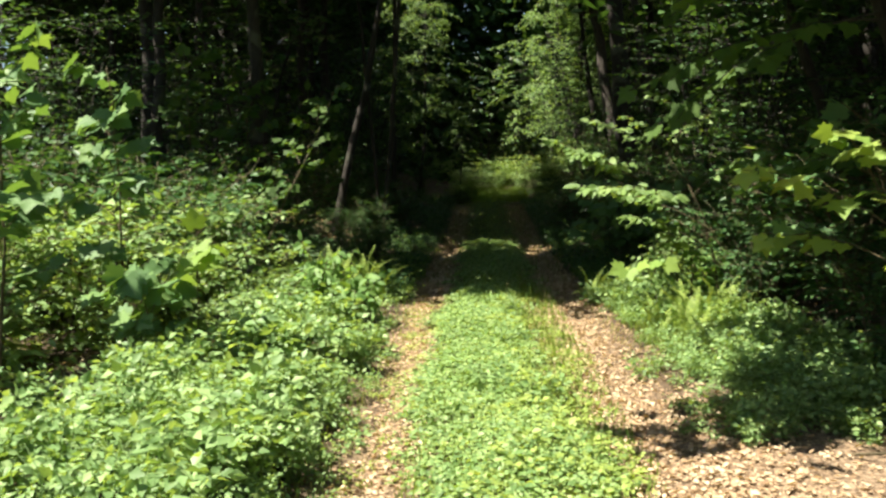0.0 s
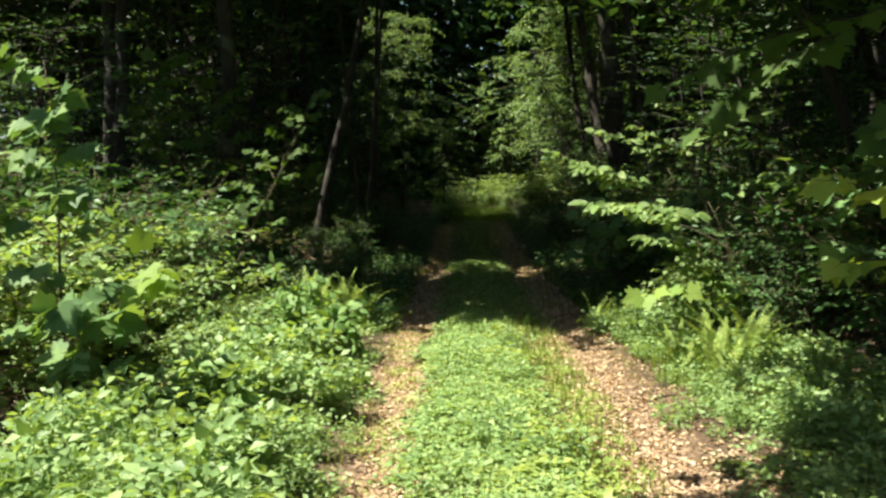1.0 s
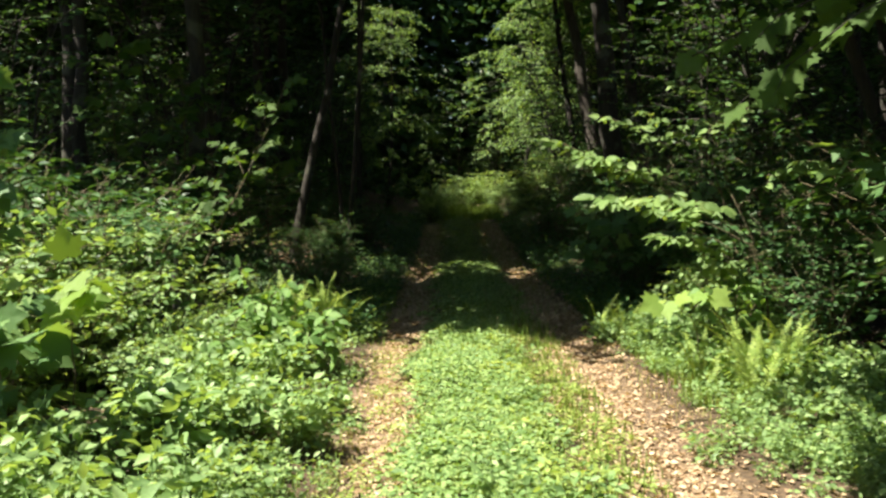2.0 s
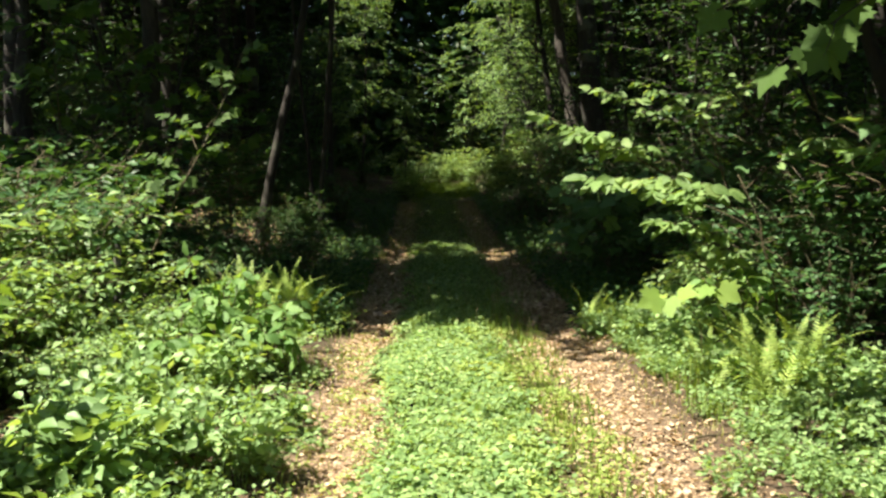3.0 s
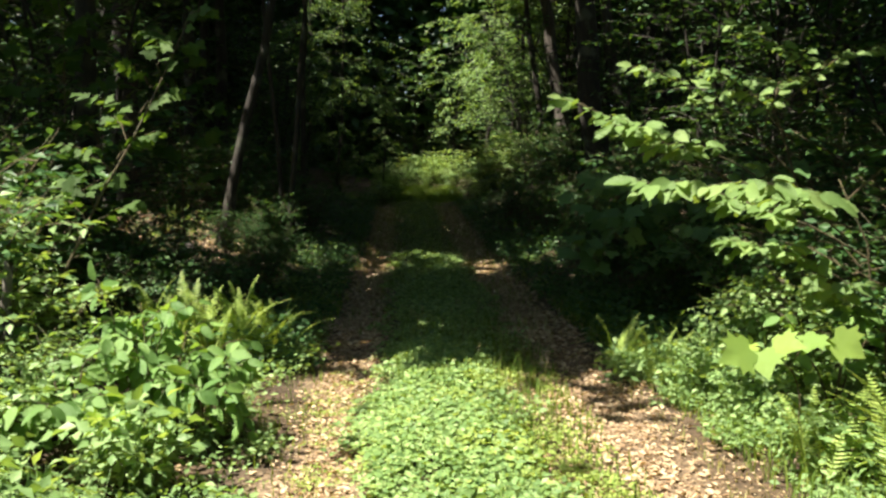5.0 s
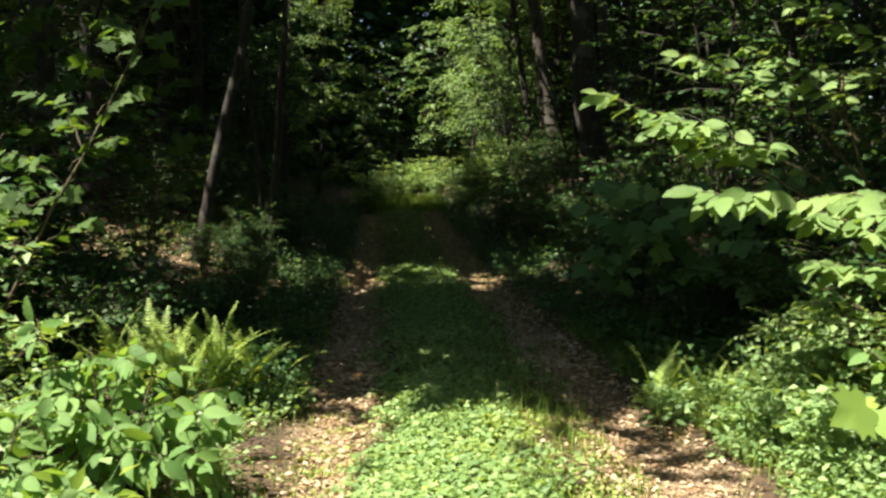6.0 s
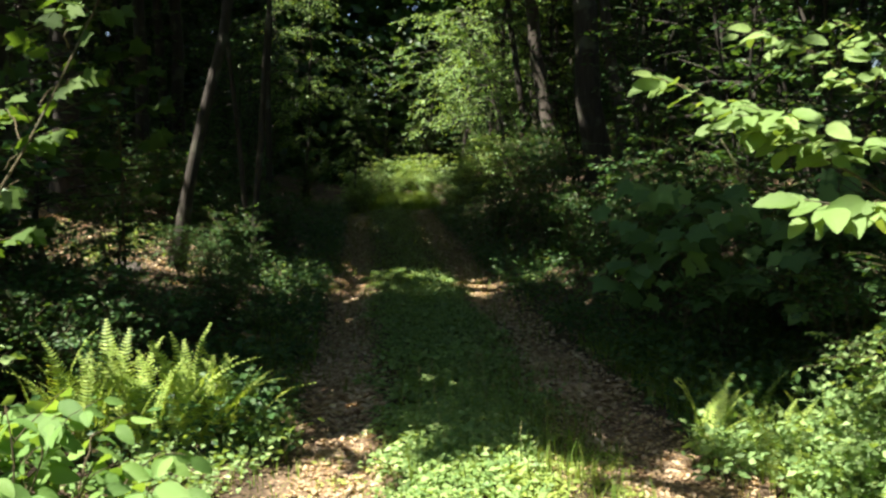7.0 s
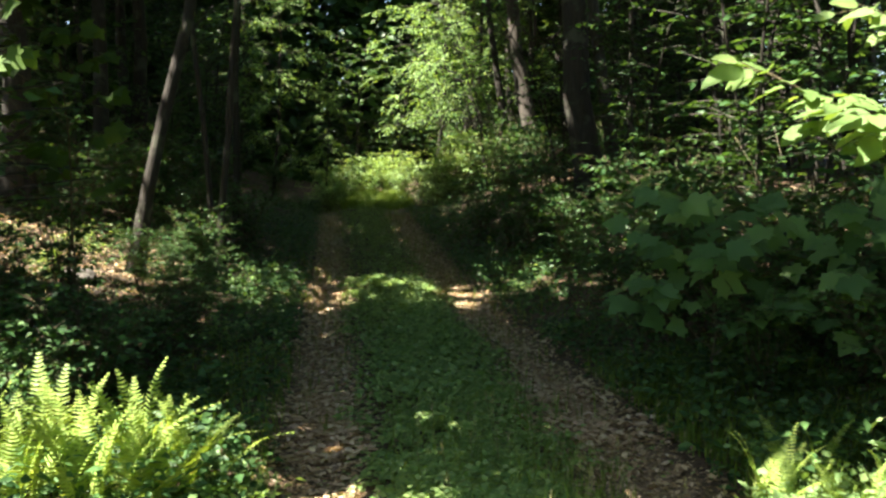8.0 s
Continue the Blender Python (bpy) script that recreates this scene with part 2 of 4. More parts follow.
def stem_curve(base, tip, bow, k=7, wobble=0.02):
    t = np.linspace(0, 1, k)[:, None]
    p = np.asarray(base) * (1 - t) + np.asarray(tip) * t + np.asarray(bow) * (4 * t * (1 - t))
    p[1:-1] += rng.normal(0, wobble, (max(k - 2, 0), 3))
    return p


def along(p, t):
    i = np.clip(t, 0, 1) * (len(p) - 1)
    k = np.minimum(i.astype(int), len(p) - 2)
    f = (i - k)[:, None]
    return p[k] * (1 - f) + p[k + 1] * f, unit(p[k + 1] - p[k])


def leaves_on(p, count, size, shape, width, first=0.15, flat=0.75, droop=0.25, reach=0.03):
    """Leaves set out to both sides of a twig, mostly facing up."""
    t = first + (1 - first) * (np.arange(count) + rng.uniform(0, 0.8, count)) / count
    q, d = along(p, t)
    side = unit(np.cross(d, (0, 0, 1.0)) + rng.normal(0, 0.15, (count, 3))) * np.where(np.arange(count) % 2, 1, -1)[:, None]
    way = unit(side * rng.uniform(0.5, 1.0, (count, 1)) + d * rng.uniform(0.2, 0.9, (count, 1)) + np.array((0, 0, -droop)) * rng.uniform(0, 1.6, (count, 1)))
    nrm = unit(np.array((-0.15, -0.3, 1.0)) * flat + rng.normal(0, 0.4, (count, 3)))
    L = size * rng.uniform(0.6, 1.15, count)
    return blades(q + way * reach, way, nrm, L, L * width, shape)


def bush(height, spread, stems, twigs, count, size, shape, width=0.75, low=0.25, radius=0.008, droop=0.25):
    """Stems from one root with side twigs and their leaves: the wood and the leaves as two meshes."""
    wood, leaf = [], []
    for i in range(stems):
        a = i * 2.4 + rng.uniform(-0.4, 0.4)
        r = spread * rng.uniform(0.25, 1.0)
        tip = np.array((r * math.cos(a), r * math.sin(a), height * rng.uniform(0.65, 1.0)))
        p = stem_curve((0.04 * math.cos(a), 0.04 * math.sin(a), -0.05), tip, (-0.15 * tip[0], -0.15 * tip[1], 0.12 * height), 8 if height > 2 else 5)
        wood.append(tube(p, np.linspace(radius, radius * 0.3, len(p)), 6 if height > 2 else 3))
        leaf.append(leaves_on(p, max(3, count), size, shape, width, low, droop=droop))
        for j in range(twigs):
            q, d = along(p, np.array([rng.uniform(low, 0.95)]))
            b = rng.uniform(0, 2 * math.pi)
            ln = spread * rng.uniform(0.25, 0.6)
            end = q[0] + np.array((math.cos(b) * ln, math.sin(b) * ln, ln * rng.uniform(-0.1, 0.45)))
            tw = stem_curve(q[0], end, (0, 0, 0.05 * ln), 3, 0.006)
            wood.append(tube(tw, np.linspace(radius * 0.5, radius * 0.2, 3), 3))
            leaf.append(leaves_on(tw, count, size, shape, width, 0.1, droop=droop))
    return wood, joined(leaf)


def plant(name, wood_leaf, wood_mat, leaf_mat, label, category, group, big=False, twigs=0):
    root = new(name)
    root.empty_display_size = 0.1
    tagged(root, label, category, group)
    wood, leaf = wood_leaf
    if big:
        for w in wood[:: 1 + twigs]:
            part("stem", mesh_of("stem", w, wood_mat, True), root)
        wood = [w for i, w in enumerate(wood) if i % (1 + twigs)]
    tagged(part("twig_tangle", mesh_of("twig_tangle", joined(wood), wood_mat, True), root), kind="stuff")
    tagged(part("foliage", mesh_of("foliage", leaf, leaf_mat), root), kind="stuff")
    return root


def at(x, y, turn=0.0, size=1.0, dz=0.0):
    return pose(x, y, float(h(x, y)) + dz, 0, 0, turn) @ Matrix.Scale(size, 4)


def put(proto, x, y, turn, size=1.0, dz=0.0):
    """The first use moves the thing itself, later ones copy it."""
    if proto.get("used"):
        ob = copy_thing(proto, at(x, y, turn))
        ob.scale = (size, size, size)
    else:
        ob = proto
        ob["used"] = 1
        ob.matrix_basis = at(x, y, turn, size, dz)
    ob.location.z = float(h(x, y)) + dz
    return ob


# ---- ground ----
def ground():
    def steps(lo, hi, fine, far):
        mid = np.arange(lo, hi + 1e-6, fine)
        out = np.geomspace(1, far, 14)
        return np.concatenate([(lo - out)[::-1], mid, hi + out])
    xs, ys = steps(-5, 6, 0.14, 260), steps(-4, 46, 0.22, 260)
    X, Y = np.meshgrid(xs, ys)
    near = np.clip(1 - (np.abs(X) - 6) / 20, 0, 1)
    Z = h(X, Y) + near * 0.012 * np.sin(7.1 * X + 3 * np.sin(5.3 * Y)) * np.sin(6.3 * Y)
    V = np.stack([X, Y, Z], -1).reshape(-1, 3)
    w = len(xs)
    i = (np.arange(len(ys) - 1)[:, None] * w + np.arange(w - 1)[None]).ravel()
    F = np.concatenate([np.stack([i, i + 1, i + w + 1], 1), np.stack([i, i + w + 1, i + w], 1)])
    return tagged(new("ground", mesh_of("ground", (V, F), SOIL, True)), "dark brown forest soil with two worn wheel ruts", "ground", kind="structure")


ground()


def scatter(n, x0, x1, y0, y1):
    return rng.uniform(x0, x1, n), rng.uniform(y0, y1, n)


def litter():
    """Dead leaves, thick in the ruts and the turning place, thin on the forest floor."""
    xs, ys = [], []
    for x0, sd, y0, y1, n in ((-0.24, 0.13, 1.5, 13, 14000), (1.28, 0.22, 1.5, 13, 20000), (-0.25, 0.15, 12.5, 29, 9000), (1.36, 0.17, 12.5, 29, 9000)):
        ys.append(rng.uniform(y0, y1, n))
        xs.append(rng.normal(x0, sd, n) + (0.12 if x0 < 0 else -0.08) * np.clip((9 - ys[-1]) / 4, 0, 1))
    x, y = scatter(14000, 1.1, 3.4, 1.5, 5.8)
    xs.append(1.1 + (x - 1.1) * (0.86 + 0.14 * np.sin(2.6 * y + 0.8 * np.sin(5 * x)))); ys.append(y - (5.8 - y) * 0.5 * (0.5 + 0.5 * np.sin(2.9 * x)))
    for x0, n in ((-0.12, 5000), (1.3, 6000), (2.6, 4000)):
        xs.append(rng.normal(x0, 0.16 if x0 < 2 else 0.7, n)); ys.append(rng.uniform(-8, 1.6, n))
    for n, x0, x1, y0, y1 in ((16000, -8, 9, 5, 27), (6000, -3.2, -0.8, 4.5, 8.6), (9000, -6, -2, 14.5, 22)):
        x, y = scatter(n, x0, x1, y0, y1)
        xs.append(x); ys.append(y)
    x, y = np.concatenate(xs), np.concatenate(ys)
    n = len(x)
    P = np.stack([x, y, h(x, y) + rng.uniform(0.004, 0.022, n)], 1)
    a = rng.uniform(0, 2 * math.pi, n)
    D = np.stack([np.cos(a), np.sin(a), rng.normal(0, 0.16, n)], 1)
    N = np.array((0, 0, 1.0)) + rng.normal(0, 0.28, (n, 3))
    L = 0.012 + 0.036 * rng.uniform(0, 1, n) ** 2 + np.where(y > 11.5, 0.028, 0)
    w = L * rng.uniform(0.5, 0.95, n)
    near = (y < 12) & (L > 0.03)
    geo = joined([blades(P[m], D[m], N[m], L[m], w[m], s) for m, s in ((near, CURL), (~near, FLAKE))])
    tagged(new("leaf_litter", mesh_of("leaf_litter", geo, LITTER)), "pale tan dead leaves strewn over the wheel ruts", "leaf litter", kind="stuff")


litter()


def strip():
    """Low leafy plants in clumps on the hump between the ruts, ragged at the sides."""
    def clumps(n, x0, x1, y0, y1, lo, hi, tall):
        cy = rng.uniform(y0, y1, n)
        u = rng.uniform(0, 1, n)
        cx = x0 + (x1 - x0) * u + 0.07 * np.sin(1.9 * cy) + rng.normal(0, 0.05, n)
        ridge = np.sin(math.pi * np.clip(u, 0.06, 0.94)) ** 0.6
        lush = 0.55 + 0.45 * np.sin(2.7 * cx + 1.3 * cy) * np.sin(1.9 * cy - 2.2 * cx + 1)
        keep = rng.uniform(0, 1, n) < np.clip(0.15 + ridge * (0.45 + 0.7 * lush), 0, 1)
        cx, cy, ridge, lush = cx[keep], cy[keep], ridge[keep], lush[keep]
        P, D, L = [], [], []
        for x, y, r, f in zip(cx, cy, ridge, lush):
            k = int(rng.integers(9, 26))
            size = rng.uniform(lo, hi)
            top = tall * (0.25 + 0.75 * r * f) * rng.uniform(0.6, 1.25)
            a = rng.uniform(0, 6.28, k)
            d = np.abs(rng.normal(0, 0.055, k))
            px, py = x + d * np.cos(a), y + d * np.sin(a)
            P.append(np.stack([px, py, h(px, py) + 0.008 + top * (1 - (d / 0.2) ** 2).clip(0.1, 1) * rng.uniform(0.35, 1, k)], 1))
            D.append(np.stack([np.cos(a), np.sin(a), rng.normal(0.05, 0.3, k)], 1))
            L.append(size * rng.uniform(0.6, 1.25, k))
        P, D, L = np.concatenate(P), np.concatenate(D), np.concatenate(L)
        return blades(P, D, np.array((-0.1, -0.15, 1.0)) + rng.normal(0, 0.33, P.shape), L, L * 0.8, MID)
    leafy_hump = [clumps(2300, -0.03, 0.7, 5.4, 11.2, 0.024, 0.05, 0.15), clumps(1600, -0.02, 0.92, 1.5, 5.8, 0.022, 0.046, 0.12), clumps(1100, 0.0, 1.02, 11.0, 19.0, 0.034, 0.062, 0.15)]
    k2 = 20000
    far = (0.57 + rng.normal(0, 0.42, k2), 11.0 + 24 * rng.uniform(0, 1, k2) ** 1.2)
    P2 = np.stack([far[0], far[1], h(*far) + rng.uniform(0.01, 0.13, k2) * np.exp(-((far[0] - 0.55) / 0.5) ** 2)], 1)
    k3 = 6000
    back = (0.52 + rng.normal(0, 0.3, k3), rng.uniform(-7, 1.8, k3))
    P3 = np.stack([back[0], back[1], h(*back) + rng.uniform(0.01, 0.1, k3)], 1)
    P4 = np.concatenate([P2, P3])
    a = rng.uniform(0, 6.28, len(P4))
    leafy_hump.append(blades(P4, np.stack([np.cos(a), np.sin(a), 0 * a], 1), np.array((0, 0, 1.0)) + rng.normal(0, 0.3, P4.shape), rng.uniform(0.03, 0.06, len(P4)), 0.035, KITE))
    tagged(new("ground_cover", mesh_of("ground_cover", joined(leafy_hump), CLOVER)), "low bright green clover and seedlings between the ruts", "ground cover", kind="stuff")
    pale = [clumps(420, 0.05, 1.1, 1.5, 6.2, 0.03, 0.055, 0.14), clumps(260, 0.05, 0.85, 6.2, 11.1, 0.028, 0.05, 0.14), clumps(330, 0.7, 1.15, 4.5, 10.4, 0.018, 0.032, 0.05), clumps(200, -0.5, 0.05, 2.0, 10.6, 0.018, 0.034, 0.05)]
    tagged(new("sprouts", mesh_of("sprouts", joined(pale), SPROUT)), "yellow green sprouts scattered over the hump", "ground cover", kind="stuff")


strip()


def woodland_cover():
    """Low leaves on the forest floor to both sides, in patches."""
    n = 60000
    x = np.where(rng.uniform(0, 1, n) < 0.5, -0.5 - rng.gamma(1.4, 0.9, n), 1.62 + rng.gamma(1.4, 0.9, n))
    y = 10.6 + 22 * rng.uniform(0, 1, n) ** 1.25
    patch = np.sin(1.7 * x + 0.9 * y) + np.sin(2.9 * y - 1.3 * x) + rng.normal(0, 0.8, n)
    m = patch > -0.7
    x, y = x[m], y[m]
    k = len(x)
    P = np.stack([x, y, h(x, y) + 0.03 + 0.3 * rng.uniform(0, 1, k) ** 1.5 * np.clip(patch[m] * 0.5 + 0.5, 0.2, 1)], 1)
    a = rng.uniform(0, 6.28, k)
    D = np.stack([np.cos(a), np.sin(a), rng.normal(-0.1, 0.3, k)], 1)
    L = rng.uniform(0.035, 0.085, k)
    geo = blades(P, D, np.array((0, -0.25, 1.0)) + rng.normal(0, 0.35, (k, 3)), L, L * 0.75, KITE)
    tagged(new("woodland_undergrowth", mesh_of("woodland_undergrowth", geo, SHADE_LEAF)), "low green undergrowth on the shaded forest floor", "undergrowth", kind="stuff")


woodland_cover()


def grass():
    sets = [(4500, -0.02, 1.2, 2, 11.5, 0.12), (500, 0.1, 1.0, 9.8, 12.2, 0.2), (1600, 1.7, 2.2, 7.4, 11.5, 0.15), (500, -0.75, -0.4, 3, 11, 0.1),
            (7000, 0.0, 2.0, 30.5, 35.5, 0.2), (9000, -10, 12, -9, 2.8, 0.18), (4000, -9, -3.4, 2.5, 9, 0.22), (1500, -0.1, 1.2, -6, 2, 0.12), (3400, -1.2, 2.4, 12, 30, 0.16), (3200, 1.65, 3.1, 10.5, 13.2, 0.17), (1500, -1.4, -0.5, 10.9, 14.5, 0.13)]
    dry = [(2600, 0.6, 1.02, 3.5, 10.9, 0.055), (1500, 0.85, 1.2, 3.5, 10.6, 0.035), (900, 0.2, 1.1, 9.8, 11.4, 0.08), (1500, -0.45, 0.05, 3, 10.8, 0.06), (700, 1.5, 2.0, 6.5, 10.5, 0.06)]
    tagged(new("grass", mesh_of("grass", blade_sets(sets), GRASS)), "thin green grass blades along the track and in the sunlit glade", "grass", kind="stuff")
    tagged(new("dry_grass", mesh_of("dry_grass", blade_sets(dry), DRY_GRASS)), "short yellowing grass at the edges of the ruts", "grass", kind="stuff")


def blade_sets(sets):
    out = []
    for n, x0, x1, y0, y1, tall in sets:
        x, y = scatter(n, x0, x1, y0, y1)
        p = np.stack([x, y, h(x, y) - 0.01], 1)
        a = rng.uniform(0, 6.28, n)
        lean = np.stack([np.cos(a), np.sin(a), 0 * a], 1) * rng.uniform(0.1, 0.7, (n, 1))
        L = tall * rng.uniform(0.5, 1.3, n)
        side = np.stack([-np.sin(a), np.cos(a), 0 * a], 1) * (0.0035 if y0 < 20 else 0.007)
        up = np.array((0, 0, 1.0))
        mid = p + (up * 0.55 + lean * 0.2) * L[:, None]
        tip = p + (up * 0.9 + lean * 0.8) * L[:, None]
        V = np.stack([p - side, p + side, mid - side * 0.8, mid + side * 0.8, tip], 1)
        F = np.array([(0, 1, 3), (0, 3, 2), (2, 3, 4)])[None] + (np.arange(n) * 5)[:, None, None]
        out.append((V.reshape(-1, 3), F.reshape(-1, 3)))
    return joined(out)


grass()


def seed_head():
    """A dry grass stalk with a small pale head."""
    root = new("grass_stalk")
    tagged(root, "thin dry grass stalk with a pale seed head", "grass stalk", "grass stalks on the hump")
    p = stem_curve((0, 0, -0.02), (0.05, 0.02, 0.3), (0.0, 0.0, 0.02), 5, 0.003)
    part("stalk", mesh_of("stalk", tube(p, np.linspace(0.0015, 0.001, 5), 3), STRAW, True), root)
    q = np.repeat(p[-1:], 9, 0) + np.stack([rng.normal(0, 0.003, 9), rng.normal(0, 0.003, 9), np.linspace(-0.02, 0.015, 9)], 1)
    part("seed_head", mesh_of("seed_head", blades(q, rng.normal(0, 0.5, (9, 3)) + (0, 0, 1), rng.normal(0, 1, (9, 3)), 0.016, 0.008, KITE), STRAW), root)
    return root


stalk = seed_head()
for i in range(26):
    put(stalk, rng.uniform(0.05, 1.35), rng.uniform(9.9, 11.4), rng.uniform(0, 360), rng.uniform(0.6, 1.25))



# ---- low herbs on both verges ----
def soft_plant(name, wood_leaf, leaf_mat, label, category, group):
    """A small plant whose thin stems are as green as its leaves."""
    wood, leaf = wood_leaf
    root = tagged(new(name), label, category, group)
    root.empty_display_size = 0.05
    tagged(part("foliage", mesh_of("foliage", joined(wood + [leaf]), leaf_mat), root), kind="stuff")
    return root


herbs = [soft_plant("herb", bush(0.38, 0.26, 12, 2, 7, lf, OVATE if lf > 0.065 else MID, 0.8, 0.2, 0.003), HERB,
                    "low bright green leafy herb clump on the verge", "herb", "herbs on the verges") for lf in (0.046, 0.053, 0.06, 0.07)]
low_herbs = [soft_plant("seedling", bush(0.15, 0.16, 8, 1, 6, 0.042, KITE, 0.85, 0.3, 0.002), HERB,
                        "small green seedling with oval leaves", "seedling", "seedlings on the verges") for _ in range(3)]


def spread_over(protos, n, x0, x1, y0, y1, s0, s1, keep=None):
    done = 0
    for _ in range(n * 6):
        x, y = rng.uniform(x0, x1), rng.uniform(y0, y1)
        if keep is None or keep(x, y):
            put(protos[done % len(protos)], x, y, rng.uniform(0, 360), rng.uniform(s0, s1))
            done += 1
            if done == n:
                return


spread_over(herbs, 95, -1.85, -0.66, 3.0, 8.4, 0.7, 1.45, lambda x, y: not (x < -1.5 and 6.2 < y < 7.9) and math.sin(3.7 * x) * math.sin(2.9 * y + 0.5) > -0.6)
spread_over(herbs, 16, -0.75, -0.5, 3.0, 7.6, 0.5, 0.75)
spread_over(herbs, 60, -3.8, -1.1, 2.6, 5.7, 0.65, 1.05, lambda x, y: math.sin(2.9 * x + 1) * math.sin(2.6 * y) > -0.25)
spread_over(herbs, 40, 1.98, 2.9, 6.9, 10.4, 0.6, 1.2)
spread_over(herbs, 16, 2.1, 3.2, 5.2, 6.9, 0.5, 0.8)
spread_over(herbs, 30, 1.7, 2.7, 4.7, 6.6, 0.35, 0.75)
spread_over(low_herbs, 40, 1.5, 2.4, 4.7, 6.8, 0.6, 1.2)
spread_over(low_herbs, 50, -0.75, -0.34, 2.6, 8.0, 0.5, 1.0)
spread_over(low_herbs, 24, -1.3, -0.5, 8.4, 11.2, 0.7, 1.4)
spread_over(herbs, 10, -1.5, -0.72, 8.1, 9.4, 0.4, 0.65)
spread_over(low_herbs, 40, 1.66, 2.1, 5.8, 11, 0.6, 1.2)
spread_over(low_herbs, 26, -3.0, 4.0, 11.3, 20, 0.9, 2.0, lambda x, y: abs(x - 0.55) > 1.12)
spread_over(low_herbs, 16, 0.1, 1.0, 11.2, 18, 0.6, 1.0)
spread_over(low_herbs, 18, 0.1, 0.85, 3.0, 11.2, 0.6, 1.35)

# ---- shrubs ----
shrubs = [plant("shrub", bush(1.15, 0.75, 16, 5, 10, 0.078, KITE, 0.7, 0.08), TWIG, SHADE_LEAF,
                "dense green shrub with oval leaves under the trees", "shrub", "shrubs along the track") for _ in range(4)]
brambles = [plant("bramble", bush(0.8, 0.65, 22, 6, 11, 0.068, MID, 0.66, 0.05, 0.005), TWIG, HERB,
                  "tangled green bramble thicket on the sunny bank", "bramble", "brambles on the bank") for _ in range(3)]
for x, y, s in ((-2.3, 8.7, 1.15), (-3.1, 8.2, 1.7), (-2.9, 9.5, 1.6), (-3.8, 7.4, 1.8), (-3.5, 6.4, 1.3), (-1.7, 8.9, 0.75), (-2.7, 7.6, 0.95),
                (-4.6, 8.8, 1.8), (-1.85, 7.9, 0.6), (-3.9, 10.3, 1.7), (-2.4, 10.3, 0.9), (-4.6, 6.4, 1.7), (-2.2, 9.5, 1.2), (-2.7, 10.4, 1.6), (-3.3, 9.0, 1.9), (-2.5, 8.3, 1.2)):
    put(brambles[int(10 * s + y) % 3], x, y, rng.uniform(0, 360), s)
for x, y, s in ((2.85, 8.3, 0.85), (3.2, 7.2, 1.2), (3.4, 9.2, 1.3), (2.75, 9.9, 0.85), (3.6, 6.0, 1.3), (3.6, 4.8, 1.3), (4.2, 7.9, 1.6), (2.7, 10.9, 0.8), (4.6, 5.5, 1.7),
                (3.1, 6.3, 0.8), (4.4, 9.6, 1.7), (3.5, 10.8, 1.3), (2.9, 5.4, 0.6), (4.4, 3.9, 1.6)):
    put(shrubs[int(10 * s + y) % 4], x, y, rng.uniform(0, 360), s)


def verge(x, y):
    return abs(x - 0.5) > 1.75 + 0.05 * (y - 11) and not bare_bank(x, y)


def bare_bank(x, y):
    """A stretch of the bank with little but dead leaves on it."""
    return -5.0 < x < -2.6 and 16.5 < y < 20.5


spread_over(shrubs, 46, -3.4, 4.4, 11.3, 22, 0.4, 0.85, verge)
spread_over(shrubs, 70, -8, 9, 11.3, 28, 0.7, 1.5, lambda x, y: abs(x - 0.5) > 2.6 and not bare_bank(x, y))
spread_over(shrubs, 24, -11, 12, 26, 42, 0.9, 1.7, lambda x, y: abs(x - 0.9) > 2.6)

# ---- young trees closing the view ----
young = [plant("young_tree", bush(4.4, 1.6, 3, 24, 10, 0.13, KITE, 0.62, 0.1, 0.022, 0.15), BARK, SHADE_LEAF,
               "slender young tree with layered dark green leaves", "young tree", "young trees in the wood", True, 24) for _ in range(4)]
spread_over(young, 66, -11, 12, 13.5, 30, 0.7, 1.3, lambda x, y: abs(x - 0.5) > 2.9 and not (-6.2 < x < -2.6 and 16 < y < 20.5))
spread_over(young, 46, -12, 13, 30, 44, 0.9, 1.6, lambda x, y: abs(x - 1.0) > 3.2)
spread_over(young, 26, -6, 7, 39, 45, 1.0, 1.8)
for x, y, s in ((5.2, 8.5, 0.9), (6.0, 6.2, 1.1), (6.2, 10, 1.1), (4.7, 11.8, 0.9), (-5.8, 9.6, 1.0), (-6.6, 7.5, 1.1), (5.4, 3.8, 1.0), (-4.6, 12, 0.9), (-3.6, 13.0, 0.7)):
    put(young[int(y) % 4], x, y, rng.uniform(0, 360), s)

for x, y, s in ((-3.2, 9.9, 1.5), (-2.5, 9.6, 1.25), (-4.1, 9.2, 1.7), (-3.6, 11.2, 1.5), (-2.9, 11.6, 1.2), (-2.2, 11.9, 0.8), (-5.0, 10.5, 1.9),
                (4.9, 7.0, 1.9), (5.0, 9.0, 2.0), (3.8, 8.3, 1.7), (3.9, 10.2, 1.6), (5.2, 5.0, 1.9), (3.3, 11.8, 1.2), (4.2, 12.6, 1.6), (4.0, 6.6, 1.7)):
    put(shrubs[int(10 * s + y) % 4], x, y, rng.uniform(0, 360), s)

